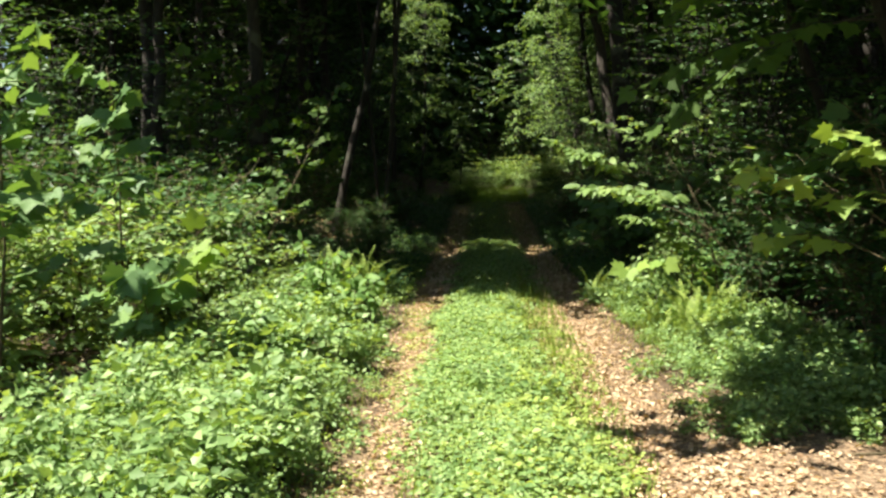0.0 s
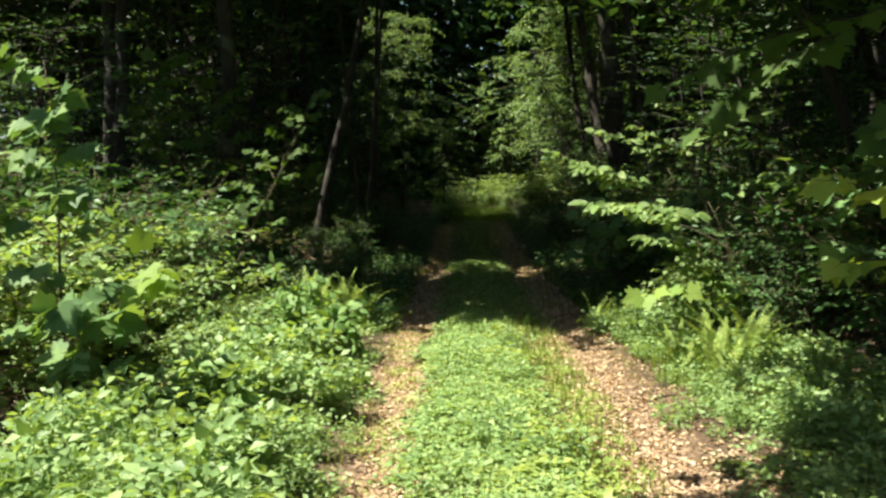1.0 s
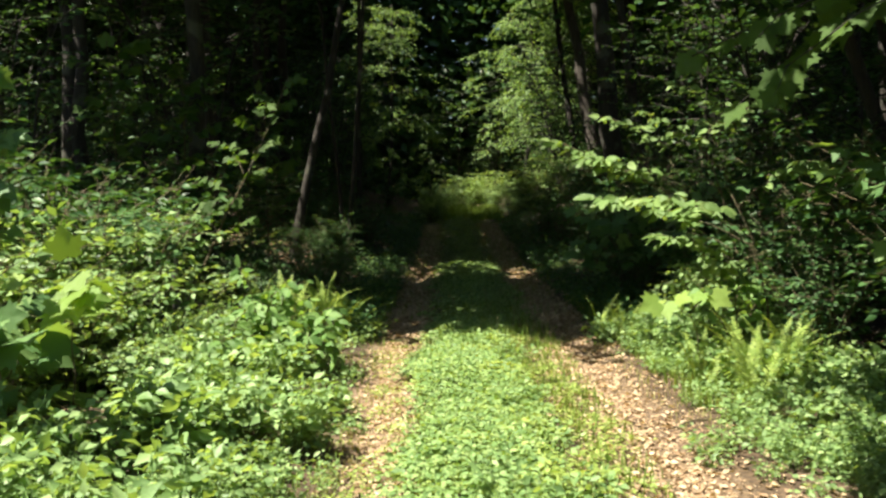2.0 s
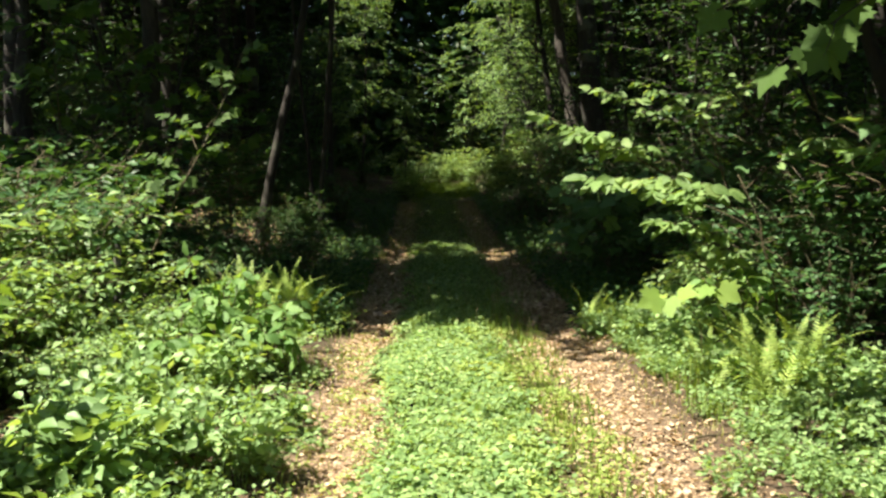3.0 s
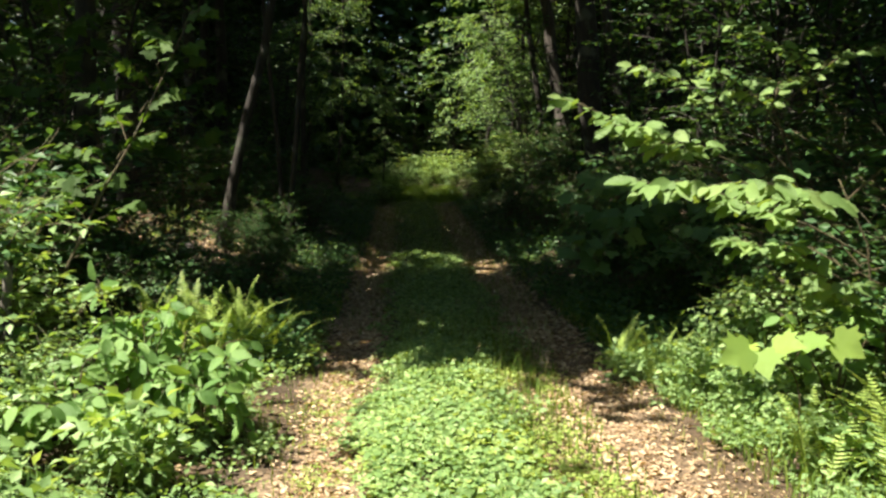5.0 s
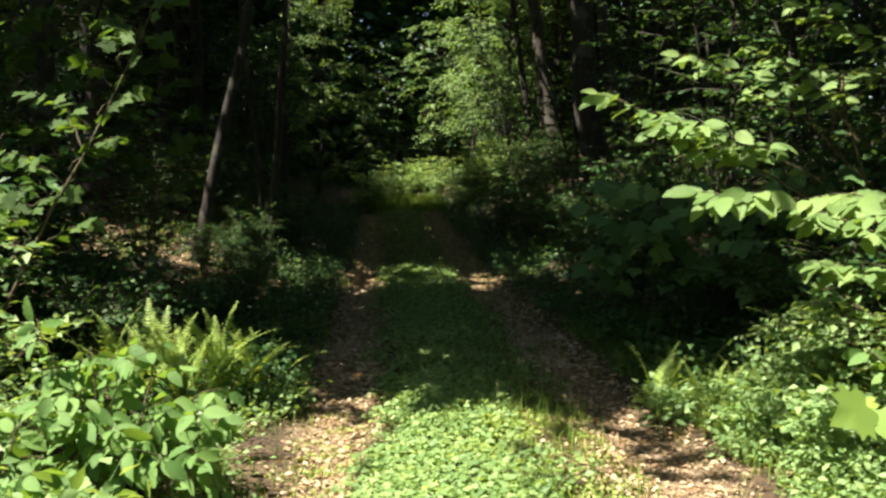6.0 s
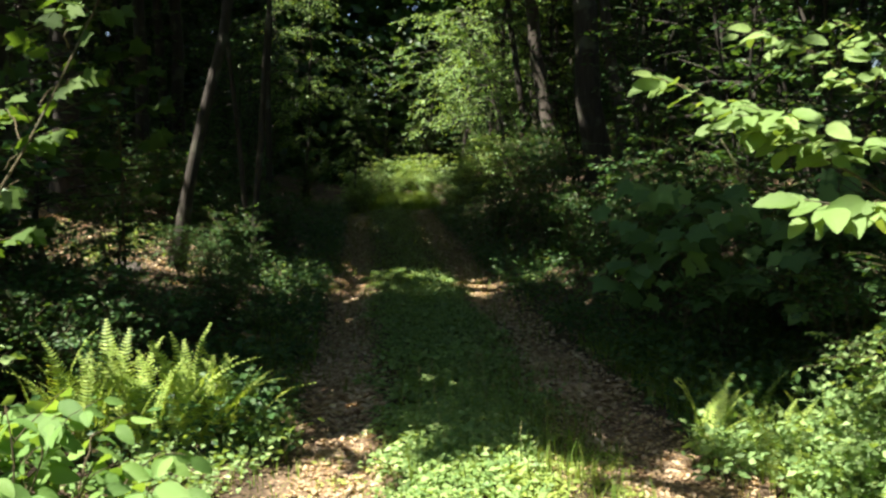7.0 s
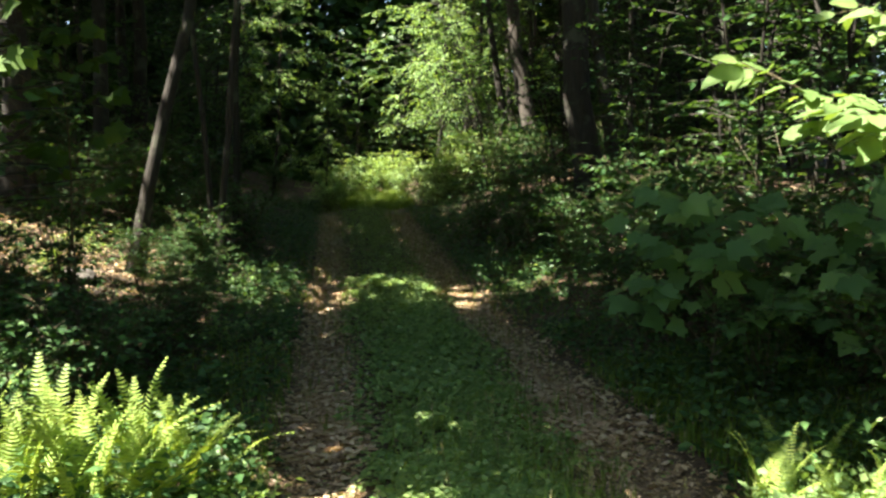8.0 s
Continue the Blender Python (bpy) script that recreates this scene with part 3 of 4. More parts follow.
for x, y, s in ((2.5, 13.6, 0.9), (3.0, 14.6, 1.2), (2.5, 15.2, 0.8), (3.6, 13.9, 1.4), (3.5, 16.2, 1.3), (2.7, 17.6, 0.9), (2.4, 11.9, 0.7), (3.2, 12.8, 1.1),
                (-1.7, 13.4, 0.5), (-1.6, 14.2, 0.55), (-1.5, 15.2, 0.55), (-1.7, 17.2, 0.6), (-2.8, 13.0, 1.0), (-1.9, 19, 0.8), (2.5, 20, 1.0), (2.4, 22.5, 1.1), (-1.6, 22, 1.0)):
    put(shrubs[int(10 * s + y) % 4], x, y, rng.uniform(0, 360), s)

# sunlit growth round the glade
def beech_geo(height, reach, limbs_n, toward):
    """A beech whose limbs carry flat sprays of leaves in tiers, longest towards one side."""
    p = stem_curve((0, 0, -0.1), (rng.normal(0, 0.3), rng.normal(0, 0.3), height), (0.1, 0, 0), 9, 0.03)
    wood, leaf = [tube(p, np.linspace(0.07, 0.02, 9), 7)], []
    for i in range(limbs_n):
        t = 0.2 + 0.78 * (i + rng.uniform()) / limbs_n
        q, _ = along(p, np.array([t]))
        a = toward + rng.normal(0, 1.2)
        ln = reach * rng.uniform(0.4, 1.05) * (1.15 - 0.6 * t)
        c = stem_curve(q[0], q[0] + np.array((math.cos(a) * ln, math.sin(a) * ln, rng.uniform(-0.4, 0.2) * ln)), (*rng.normal(0, 0.1, 2), 0.16 * ln), 7, 0.06)
        wood.append(tube(c, np.linspace(0.022, 0.005, 7), 4))
        for j in range(13):
            q2, d2 = along(c, np.array([rng.uniform(0.2, 1.0)]))
            out = unit(np.cross(d2[0], (0, 0, 1.0))) * (1 if j % 2 else -1)
            end = q2[0] + (out * rng.uniform(0.0, 1) + d2[0] * rng.uniform(0.2, 1)) * rng.uniform(0.2, 0.62) + np.array((0, 0, rng.uniform(-0.3, 0.1)))
            tw = stem_curve(q2[0], end, (0, 0, 0.03), 4, 0.008)
            wood.append(tube(tw, np.linspace(0.006, 0.002, 4), 3))
            leaf.append(leaves_on(tw, 9, 0.12, KITE, 0.66, 0.05, 0.9, 0.25, 0.03))
    return wood, joined(leaf)


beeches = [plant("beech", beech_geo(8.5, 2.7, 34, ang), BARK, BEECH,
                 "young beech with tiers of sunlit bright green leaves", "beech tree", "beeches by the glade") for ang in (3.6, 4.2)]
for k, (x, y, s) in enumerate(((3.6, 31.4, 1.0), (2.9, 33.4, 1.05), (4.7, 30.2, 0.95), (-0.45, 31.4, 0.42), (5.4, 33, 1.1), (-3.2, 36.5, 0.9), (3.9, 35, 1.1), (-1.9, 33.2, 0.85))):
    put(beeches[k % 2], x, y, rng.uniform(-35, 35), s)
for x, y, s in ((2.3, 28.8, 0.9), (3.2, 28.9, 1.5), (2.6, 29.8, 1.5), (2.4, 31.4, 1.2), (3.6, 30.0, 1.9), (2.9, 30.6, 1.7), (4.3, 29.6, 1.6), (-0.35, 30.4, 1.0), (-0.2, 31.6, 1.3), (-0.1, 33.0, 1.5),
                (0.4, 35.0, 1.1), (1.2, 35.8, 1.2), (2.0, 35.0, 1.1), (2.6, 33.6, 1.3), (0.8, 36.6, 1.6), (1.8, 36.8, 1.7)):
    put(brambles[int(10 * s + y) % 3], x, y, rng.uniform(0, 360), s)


# ---- tall trees ----
def tree_geo(height, girth, crown, low, count, size, lean=(0.0, 0.0), limbs_n=7):
    p = stem_curve((0, 0, -0.15), (lean[0], lean[1], height * 0.92), (*rng.normal(0, 0.15, 2), 0), 12, 0.03)
    r = np.linspace(1, 0.25, 12) * girth
    r[0] *= 1.5
    trunk = tube(p, r, 10)
    limbs, tips = [], []
    for i in range(limbs_n):
        t = low / height + (1 - low / height) * (i + rng.uniform()) / limbs_n
        q, _ = along(p, np.array([t]))
        a = i * 2.4 + rng.uniform(-0.5, 0.5)
        ln = crown * rng.uniform(0.65, 1.05) * (1.1 - 0.5 * (t - low / height))
        end = q[0] + np.array((math.cos(a) * ln, math.sin(a) * ln, ln * rng.uniform(0.0, 0.45)))
        c = stem_curve(q[0], end, (0, 0, 0.12 * ln), 7, 0.05)
        limbs.append(tube(c, np.linspace(girth * 0.38, girth * 0.06, 7), 5))
        tips.append(c)
    per = count // len(tips)
    leaf = []
    for c in tips:
        q, d = along(c, rng.uniform(0.1, 1.0, per))
        q = q + rng.normal(0, 1, (per, 3)) * (0.85, 0.85, 0.4)
        a = rng.uniform(0, 6.28, per)
        D = np.stack([np.cos(a), np.sin(a), rng.normal(-0.2, 0.3, per)], 1)
        leaf.append(blades(q, D, np.array((0, 0, 1.0)) + rng.normal(0, 0.4, (per, 3)), size * rng.uniform(0.7, 1.3, per), size * 0.75, KITE))
    return trunk, limbs, joined(leaf)


def tree(name, geo, bark, leaf_mat, label, group="tall trees"):
    root = new(name)
    tagged(root, label, "tree", group)
    trunk, limbs, crown = geo
    part("trunk", mesh_of("trunk", trunk, bark, True), root)
    for g in limbs:
        part("limb", mesh_of("limb", g, bark, True), root)
    tagged(part("crown", mesh_of("crown", crown, leaf_mat), root), kind="stuff")
    return root


rng = np.random.default_rng(11)
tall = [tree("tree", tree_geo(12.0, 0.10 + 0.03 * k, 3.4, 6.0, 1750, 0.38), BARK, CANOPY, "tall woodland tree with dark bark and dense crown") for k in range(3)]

SHIFT = (-SUN.x / SUN.z, -SUN.y / SUN.z)             # how far a shadow falls per metre of height


def sunny(x, y):
    """The two places that the sun reaches: the clearing where the track enters the wood, and the glade ahead."""
    return (-7.0 < x < 2.3 and y < 10.4) or (0.4 < x < 5.6 and 32.5 < y < 36)


GAPS = ((-4.5, 16.6), (-7.8, 13.6))                   # where no tall tree stands

for gy in np.arange(-10, 46, 3.5):
    for gx in np.arange(-17, 21, 3.5):
        sx, sy = gx + rng.uniform(-0.5, 0.5), gy + rng.uniform(-0.5, 0.5)
        if any(sunny(sx + dx, sy + dy) for dx in (-2.9, 0, 2.9) for dy in (-2.9, 0, 2.9)):
            continue
        x, y = sx - 8.6 * SHIFT[0], sy - 8.6 * SHIFT[1]
        if abs(x - 0.5) < 4.6 and y > 9:
            x = 0.5 + math.copysign(4.7 + rng.uniform(0, 0.8), x - 0.5)
        if -6.2 < sx < -1.2 and 14.8 < sy < 22.8:
            continue
        if 13.5 < sy < 26 and rng.uniform() < (0.5 if -7 < sx < -1 and sy > 14.5 else 0.15 if sx < 1.5 else 0):
            continue
        if 3.6 < x < 6.8 and 8.5 < y < 18:
            x = 7.0 + rng.uniform(0, 0.8)
        if -3.8 < x < 3.8 and y < 9.5:
            continue
        kind, turn, size = int(rng.integers(3)), rng.uniform(0, 360), rng.uniform(0.92, 1.12)
        if any(math.hypot(x - gap_x, y - gap_y) < 0.35 for gap_x, gap_y in GAPS):
            continue
        if y > -4:
            put(tall[kind], x, y, turn, size)

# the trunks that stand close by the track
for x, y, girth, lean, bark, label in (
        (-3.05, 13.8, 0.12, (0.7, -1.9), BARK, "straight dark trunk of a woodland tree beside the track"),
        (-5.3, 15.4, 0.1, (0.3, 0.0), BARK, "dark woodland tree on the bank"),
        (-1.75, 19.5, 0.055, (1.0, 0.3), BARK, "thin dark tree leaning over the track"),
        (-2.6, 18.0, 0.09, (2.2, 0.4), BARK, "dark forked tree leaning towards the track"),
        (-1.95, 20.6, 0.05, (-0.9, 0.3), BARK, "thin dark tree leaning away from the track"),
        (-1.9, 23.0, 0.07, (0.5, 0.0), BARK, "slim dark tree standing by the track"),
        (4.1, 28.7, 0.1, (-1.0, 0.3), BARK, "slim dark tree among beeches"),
        (4.6, 27.5, 0.2, (-1.9, 0.0), BARK_SHADED, "brown grey trunk with a sunlit patch near the glade"),
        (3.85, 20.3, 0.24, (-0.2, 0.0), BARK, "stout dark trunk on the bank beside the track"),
        (4.6, 21.4, 0.12, (-1.2, 0.2), BARK_SHADED, "grey brown trunk behind a stout dark tree")):
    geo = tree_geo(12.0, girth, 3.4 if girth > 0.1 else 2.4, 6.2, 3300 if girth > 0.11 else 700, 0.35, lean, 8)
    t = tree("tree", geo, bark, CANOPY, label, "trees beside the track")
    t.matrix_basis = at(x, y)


# low spreading crowns leaning over the bank, added above view to shade it
shade_crown = tree("tree", tree_geo(5.6, 0.09, 2.3, 3.5, 3400, 0.22, (-1.6, 0.2), 8), BARK, CANOPY, "low spreading tree added to shade the bank", "trees on the bank")
for x, y, turn, s in ((4.4, 5.2, 0, 1.0), (5.0, 8.0, 10, 1.05), (4.9, 2.6, -8, 1.0), (5.2, 10.4, 5, 1.1), (5.8, 9.2, 4, 1.15), (6.6, 6.8, 20, 1.15), (6.8, 9.6, 0, 1.15), (6.8, 3.9, 0, 1.15), (6.6, 12.4, -6, 1.15)):
    put(shade_crown, x, y, turn, s)


rng = np.random.default_rng(12)


def far_woods():
    n, m = 46000, 96000
    a = rng.uniform(0, 2 * math.pi, n)
    r = rng.uniform(33, 46, n)
    x = np.concatenate([r * np.cos(a), rng.uniform(-22, 24, m)])
    y = np.concatenate([12 + r * np.sin(a), rng.uniform(40.5, 50, m)])
    n += m
    z = h(np.clip(x, -60, 60), np.clip(y, -60, 60)) + 17 * rng.uniform(0, 1, n) ** 1.15
    b = rng.uniform(0, 6.28, n)
    D = np.stack([np.cos(b), np.sin(b), rng.normal(-0.3, 0.4, n)], 1)
    geo = blades(np.stack([x, y, z], 1), D, rng.normal(0, 1, (n, 3)) + (0, -0.3, 0.4), 0.6 * rng.uniform(0.5, 1.3, n), 0.45, KITE)
    tagged(new("far_woods", mesh_of("far_woods", geo, CANOPY)), "dense dark green foliage of the wood farther off", "woods", kind="stuff")


far_woods()


# ---- ferns ----
def pinna_shape():
    """One leaflet of a frond, with a toothed edge."""
    k = 5
    rows = [(0, i / k, -0.05 * (i / k) ** 2) for i in range(k + 1)]
    rim = [(0.5 * (1 - (i / k) ** 1.4) * (1.0 if i % 2 else 0.62) + 0.02, (i + 0.35) / k, 0.03) for i in range(k)]
    pts = rows + rim + [(-x, y, z) for x, y, z in rim]
    f = []
    for i in range(k):
        a, c = k + 1 + i, 2 * k + 1 + i
        f += [(i, a, i + 1), (i, i + 1, c)]
        if i < k - 1:
            f += [(a, a + 1, i + 1), (i + 1, c + 1, c)]
    return np.array(pts), np.array(f)


PINNA = pinna_shape()


def frond_mesh(length, arch):
    t = np.linspace(0, 1, 14)
    p = np.stack([0 * t, length * (0.25 * t + arch * t ** 2.2 + 0.1 * t ** 5), length * (0.95 * t - 0.42 * arch * t ** 2.6 - 0.05 * t ** 6)], 1)
    pieces = [tube(p, np.linspace(0.0035, 0.0008, 14), 4)]
    m = 28
    u = np.linspace(0.16, 0.985, m)
    q, d = along(p, u)
    ln = length * 0.145 * np.clip(np.minimum((u - 0.05) / 0.3, 1.0), 0, 1) * (1 - ((u - 0.3) / 0.72).clip(0, 1) ** 1.3) + 0.008
    nrm = unit(np.cross((1.0, 0, 0), d))
    for s in (-1, 1):
        D = np.array((s, 0.0, 0.0)) + d * 0.42 + rng.normal(0, 0.05, (m, 3)) - nrm * 0.08
        pieces.append(blades(q, D, nrm + rng.normal(0, 0.1, (m, 3)), ln * rng.uniform(0.92, 1.05, m), length * 0.021, PINNA))
    return mesh_of("frond", joined(pieces), FERN)


FRONDS = [frond_mesh(0.8, a) for a in (0.04, 0.1, 0.18, 0.4)]


def fern(x, y, count, size, label, aim=None, spread=360):
    root = new("fern")
    tagged(root, label, "fern", "ferns beside the track")
    for i in range(count):
        a = (aim + rng.uniform(-spread / 2, spread / 2)) if aim is not None else i * 137.5 + rng.uniform(-20, 20)
        f = part("frond", FRONDS[(i * 7 + int(x * 10)) % 4], root)
        s = size * rng.uniform(0.7, 1.1)
        f.matrix_basis = pose(rng.normal(0, 0.05), rng.normal(0, 0.05), 0, rng.uniform(-8, 14), rng.uniform(-8, 8), a) @ Matrix.Scale(s, 4)
    root.matrix_basis = at(x, y, 0, 1, -0.02)
    return root


for x, y, c, s in ((-1.5, 10.75, 11, 0.85), (-1.22, 10.7, 11, 0.85), (-0.98, 10.78, 11, 0.82), (-1.4, 11.0, 10, 0.88), (-1.1, 11.0, 10, 0.88), (-0.86, 10.92, 8, 0.78), (-1.72, 10.9, 8, 0.8)):
    fern(x, y, c, s, "bright yellow green fern clump at the edge of the shade", 0, 230)
fern(-0.8, 10.95, 3, 0.85, "small fern with a frond leaning over the rut", -75, 50)
fern(1.62, 10.3, 8, 0.55, "small yellow green fern beside the wheel rut", -20, 200)
fern(1.85, 10.05, 8, 0.5, "yellow green fern in the sun at the edge of the shade", 0, 200)
fern(2.12, 10.0, 8, 0.5, "yellow green fern in the sunny verge", 0, 200)
fern(1.98, 10.6, 4, 0.55, "dark fern half hidden in shade")
fern(1.9, 8.0, 7, 0.75, "light green fern below broad yellow leaves", 0, 200)
fern(2.3, 7.75, 8, 0.9, "light green fern in the sunny verge", 0, 200)
fern(2.25, 7.1, 5, 0.5, "low light green fern in the verge")
fern(-2.1, 12.4, 6, 0.85, "dark green fern in the shade of the wood")


# ---- plants whose single leaves can be told apart ----
def blade_mesh(name, shape, material):
    return mesh_of(name, shape, material, True)


def fine_ovate():
    k = 9
    mid = [(0, i / k, -0.16 * (i / k) ** 2) for i in range(k + 1)]
    rim = []
    for i in range(1, k):
        u = i / k
        w = 1.12 * u ** 0.55 * (1 - u) ** 0.9 * (1.0 if i % 2 else 0.95)
        rim.append((w, u + 0.03, 0.1 * w - 0.16 * u * u + 0.02 * (i % 2)))
    pts = mid + rim + [(-x, y, z) for x, y, z in rim]
    a, c = k + 1, k + 1 + len(rim)
    f = [(0, a, 1), (0, 1, c), (k - 1, a + k - 2, k), (k - 1, k, c + k - 2)]
    for i in range(k - 2):
        f += [(i + 1, a + i, a + i + 1), (i + 1, a + i + 1, i + 2), (i + 1, c + i + 1, c + i), (i + 1, i + 2, c + i + 1)]
    return np.array(pts), np.array(f)


FINE = fine_ovate()
LEAF_HAZEL = blade_mesh("leaf", FINE, HAZEL)
LEAF_DOGWOOD = blade_mesh("leaf", FINE, DOGWOOD)
LEAF_MAPLE = blade_mesh("leaf", LOBED, MAPLE_ONE)
LEAF_YELLOW = blade_mesh("leaf", LOBED, YELLOW)
LEAF_SHADED = blade_mesh("leaf", LOBED, DULL_SHADED)


def single_leaves(parent, p, count, size, width, mesh, first, droop, flat):
    t = first + (1 - first) * (np.arange(count) + rng.uniform(0, 0.7, count)) / count
    q, d = along(p, t)
    for i in range(count):
        dd = Vector(d[i])
        side = dd.cross(Vector((0, 0, 1))).normalized() * (1 if i % 2 else -1)
        way = (side * rng.uniform(0.5, 1) + dd * rng.uniform(0.2, 0.9) - Vector((0, 0, droop * rng.uniform(0.3, 1.6)))).normalized()
        if t[i] > 0.96:
            way = (dd - Vector((0, 0, droop * 0.5))).normalized()
        nrm = (Vector((-0.3, -0.5, 0.8)) * flat + Vector(rng.normal(0, 0.33, 3))).normalized()
        s = way.cross(nrm).normalized()
        n = s.cross(way)
        L = size * rng.uniform(0.65, 1.15)
        m = Matrix((s * L * width / 0.85, way * L, n * L)).transposed().to_4x4()
        m.translation = Vector(q[i]) + way * 0.2 * size
        leaf = part("leaf", mesh, parent)
        leaf.matrix_basis = m
        

def leafy(name, base, label, category, boughs, mesh, wood=TWIG, group="", width=0.8, droop=0.35, flat=1.0, side=0, side_len=0.25):
    """A plant of separate boughs (start, tip, bow, leaves, leaf length, radius), all in the place's own coordinates."""
    z0 = float(h(base[0], base[1]))
    o = np.array((base[0], base[1], z0))
    root = new(name)
    tagged(root, label, category, group)
    root.location = o
    for k, (a, b2, bow, count, size, radius, first) in enumerate(boughs):
        a = np.array(a, float) - o
        b2 = np.array(b2, float) - o
        p = stem_curve(a, b2, bow, 9, 0.008)
        bough = part("stem" if k == 0 else "branch", mesh_of("branch", tube(p, np.linspace(radius, radius * 0.25, 9), 6), wood, True), root)
        if count:
            single_leaves(bough, p, count, size, width, mesh, first, droop, flat)
            for j in range(side):
                q, d = along(p, np.array([first + (0.92 - first) * (j + rng.uniform(0.1, 0.9)) / side]))
                across = unit(np.cross(d[0], (0, 0, 1.0))) * (1 if j % 2 else -1)
                end = q[0] + (across * rng.uniform(0.6, 1) + d[0] * 0.7 + np.array((0, 0, rng.uniform(-0.25, 0.1)))) * side_len * rng.uniform(0.6, 1.1)
                tw = stem_curve(q[0], end, (0, 0, 0.02), 5, 0.004)
                twig = part("branch", mesh_of("branch", tube(tw, np.linspace(radius * 0.4, radius * 0.15, 5), 4), wood, True), root)
                single_leaves(twig, tw, 5, size, width, mesh, 0.2, droop, flat)
    return root


# hazel sprays reaching out of the bank over the track
leafy("hazel", (2.75, 9.7), "hazel bush with tiers of sunlit pale green leaves", "hazel bush", [
    ((2.75, 9.7, 0), (2.45, 9.75, 1.75), (0.1, 0, 0), 0, 0, 0.016, 0),
    ((2.62, 9.7, 1.0), (1.12, 9.55, 1.80), (0, 0, 0.06), 32, 0.125, 0.008, 0.45),
    ((2.3, 9.63, 1.32), (1.35, 9.3, 1.62), (0, 0, 0.07), 22, 0.12, 0.005, 0.3),
    ((2.6, 9.7, 1.3), (1.55, 9.62, 1.99), (0, 0, 0.1), 22, 0.1, 0.006, 0.4),
    ((2.6, 9.75, 1.5), (1.95, 9.6, 2.0), (0, 0, 0.06), 20, 0.09, 0.006, 0.3),
    ((2.9, 9.8, 1.7), (2.2, 9.7, 2.25), (0, 0, 0.08), 20, 0.09, 0.006, 0.3),
    ((2.4, 9.74, 1.6), (2.75, 10.2, 1.95), (0, 0, 0.1), 22, 0.1, 0.006, 0.3),
    ((2.45, 9.75, 1.7), (3.2, 9.6, 2.1), (0, 0, 0.1), 22, 0.1, 0.006, 0.3)], LEAF_HAZEL, flat=1.0, droop=0.3, width=0.54, side=6, side_len=0.2)
leafy("hazel", (2.6, 8.7), "low hazel bush with broad pale green leaves", "hazel bush", [
    ((2.6, 8.7, 0), (2.35, 8.7, 1.3), (0.1, 0, 0), 0, 0, 0.013, 0),
    ((2.5, 8.7, 0.9), (1.33, 8.75, 1.32), (0, 0, 0.08), 30, 0.125, 0.007, 0.3),
    ((2.4, 8.7, 1.0), (1.62, 8.1, 1.3), (0, 0, 0.08), 24, 0.12, 0.006, 0.3),
    ((2.5, 8.7, 0.7), (1.75, 8.55, 1.02), (0, 0, 0.06), 20, 0.105, 0.006, 0.3),
    ((2.4, 8.7, 1.2), (2.9, 8.5, 1.5), (0, 0, 0.08), 18, 0.1, 0.005, 0.3),
    ((2.5, 8.7, 0.5), (2.05, 8.2, 0.85), (0, 0, 0.06), 16, 0.1, 0.005, 0.3)], LEAF_HAZEL, flat=1.0, droop=0.35, width=0.57, side=6, side_len=0.2)
leafy("maple_seedling", (1.98, 8.3), "young maple with three broad yellow green leaves", "maple seedling", [
    ((1.98, 8.3, 0), (1.86, 8.2, 0.6), (0.03, 0, 0), 0, 0, 0.006, 0),
    ((1.9, 8.22, 0.45), (1.66, 8.05, 0.6), (0, 0, 0.04), 4, 0.15, 0.003, 0.7),
    ((1.92, 8.23, 0.5), (1.98, 8.0, 0.66), (0, 0, 0.04), 3, 0.13, 0.003, 0.6)], LEAF_YELLOW, droop=0.7, width=0.95)
# shrub of broad leaves on the edge of the shade
def dogwood(x, y, reach, tall, boughs, label):
    rows = [((x, y, 0), (x + 0.03, y, tall * 0.8), (0.02, 0, 0), 5, 0.11, 0.008, 0.4)]
    for i in range(boughs):
        a = 2.4 * i + rng.uniform(-0.3, 0.3)
        r = reach * rng.uniform(0.45, 1.05)
        rows.append(((x, y, 0.06), (x + r * math.cos(a), y + r * math.sin(a), tall * rng.uniform(0.55, 1.05)), (0, 0, 0.12), 10, 0.105, 0.006, 0.25))
    return leafy("dogwood", (x, y), label, "dogwood bush", rows, LEAF_DOGWOOD, droop=0.65, width=0.54, flat=0.8, side=2, side_len=0.2)


dogwood(-1.05, 8.95, 0.45, 0.56, 13, "low dogwood bush with broad fresh green leaves")
dogwood(-1.45, 8.45, 0.45, 0.55, 8, "spreading dogwood bush with drooping leaves")
dogwood(-0.85, 8.75, 0.3, 0.4, 5, "low dogwood bush beside the wheel rut")
dogwood(-1.2, 8.85, 0.22, 0.95, 5, "slender dogwood sprig with fresh leaves")
dogwood(-1.6, 9.25, 0.45, 0.66, 8, "dogwood bush with broad green leaves beside ferns")


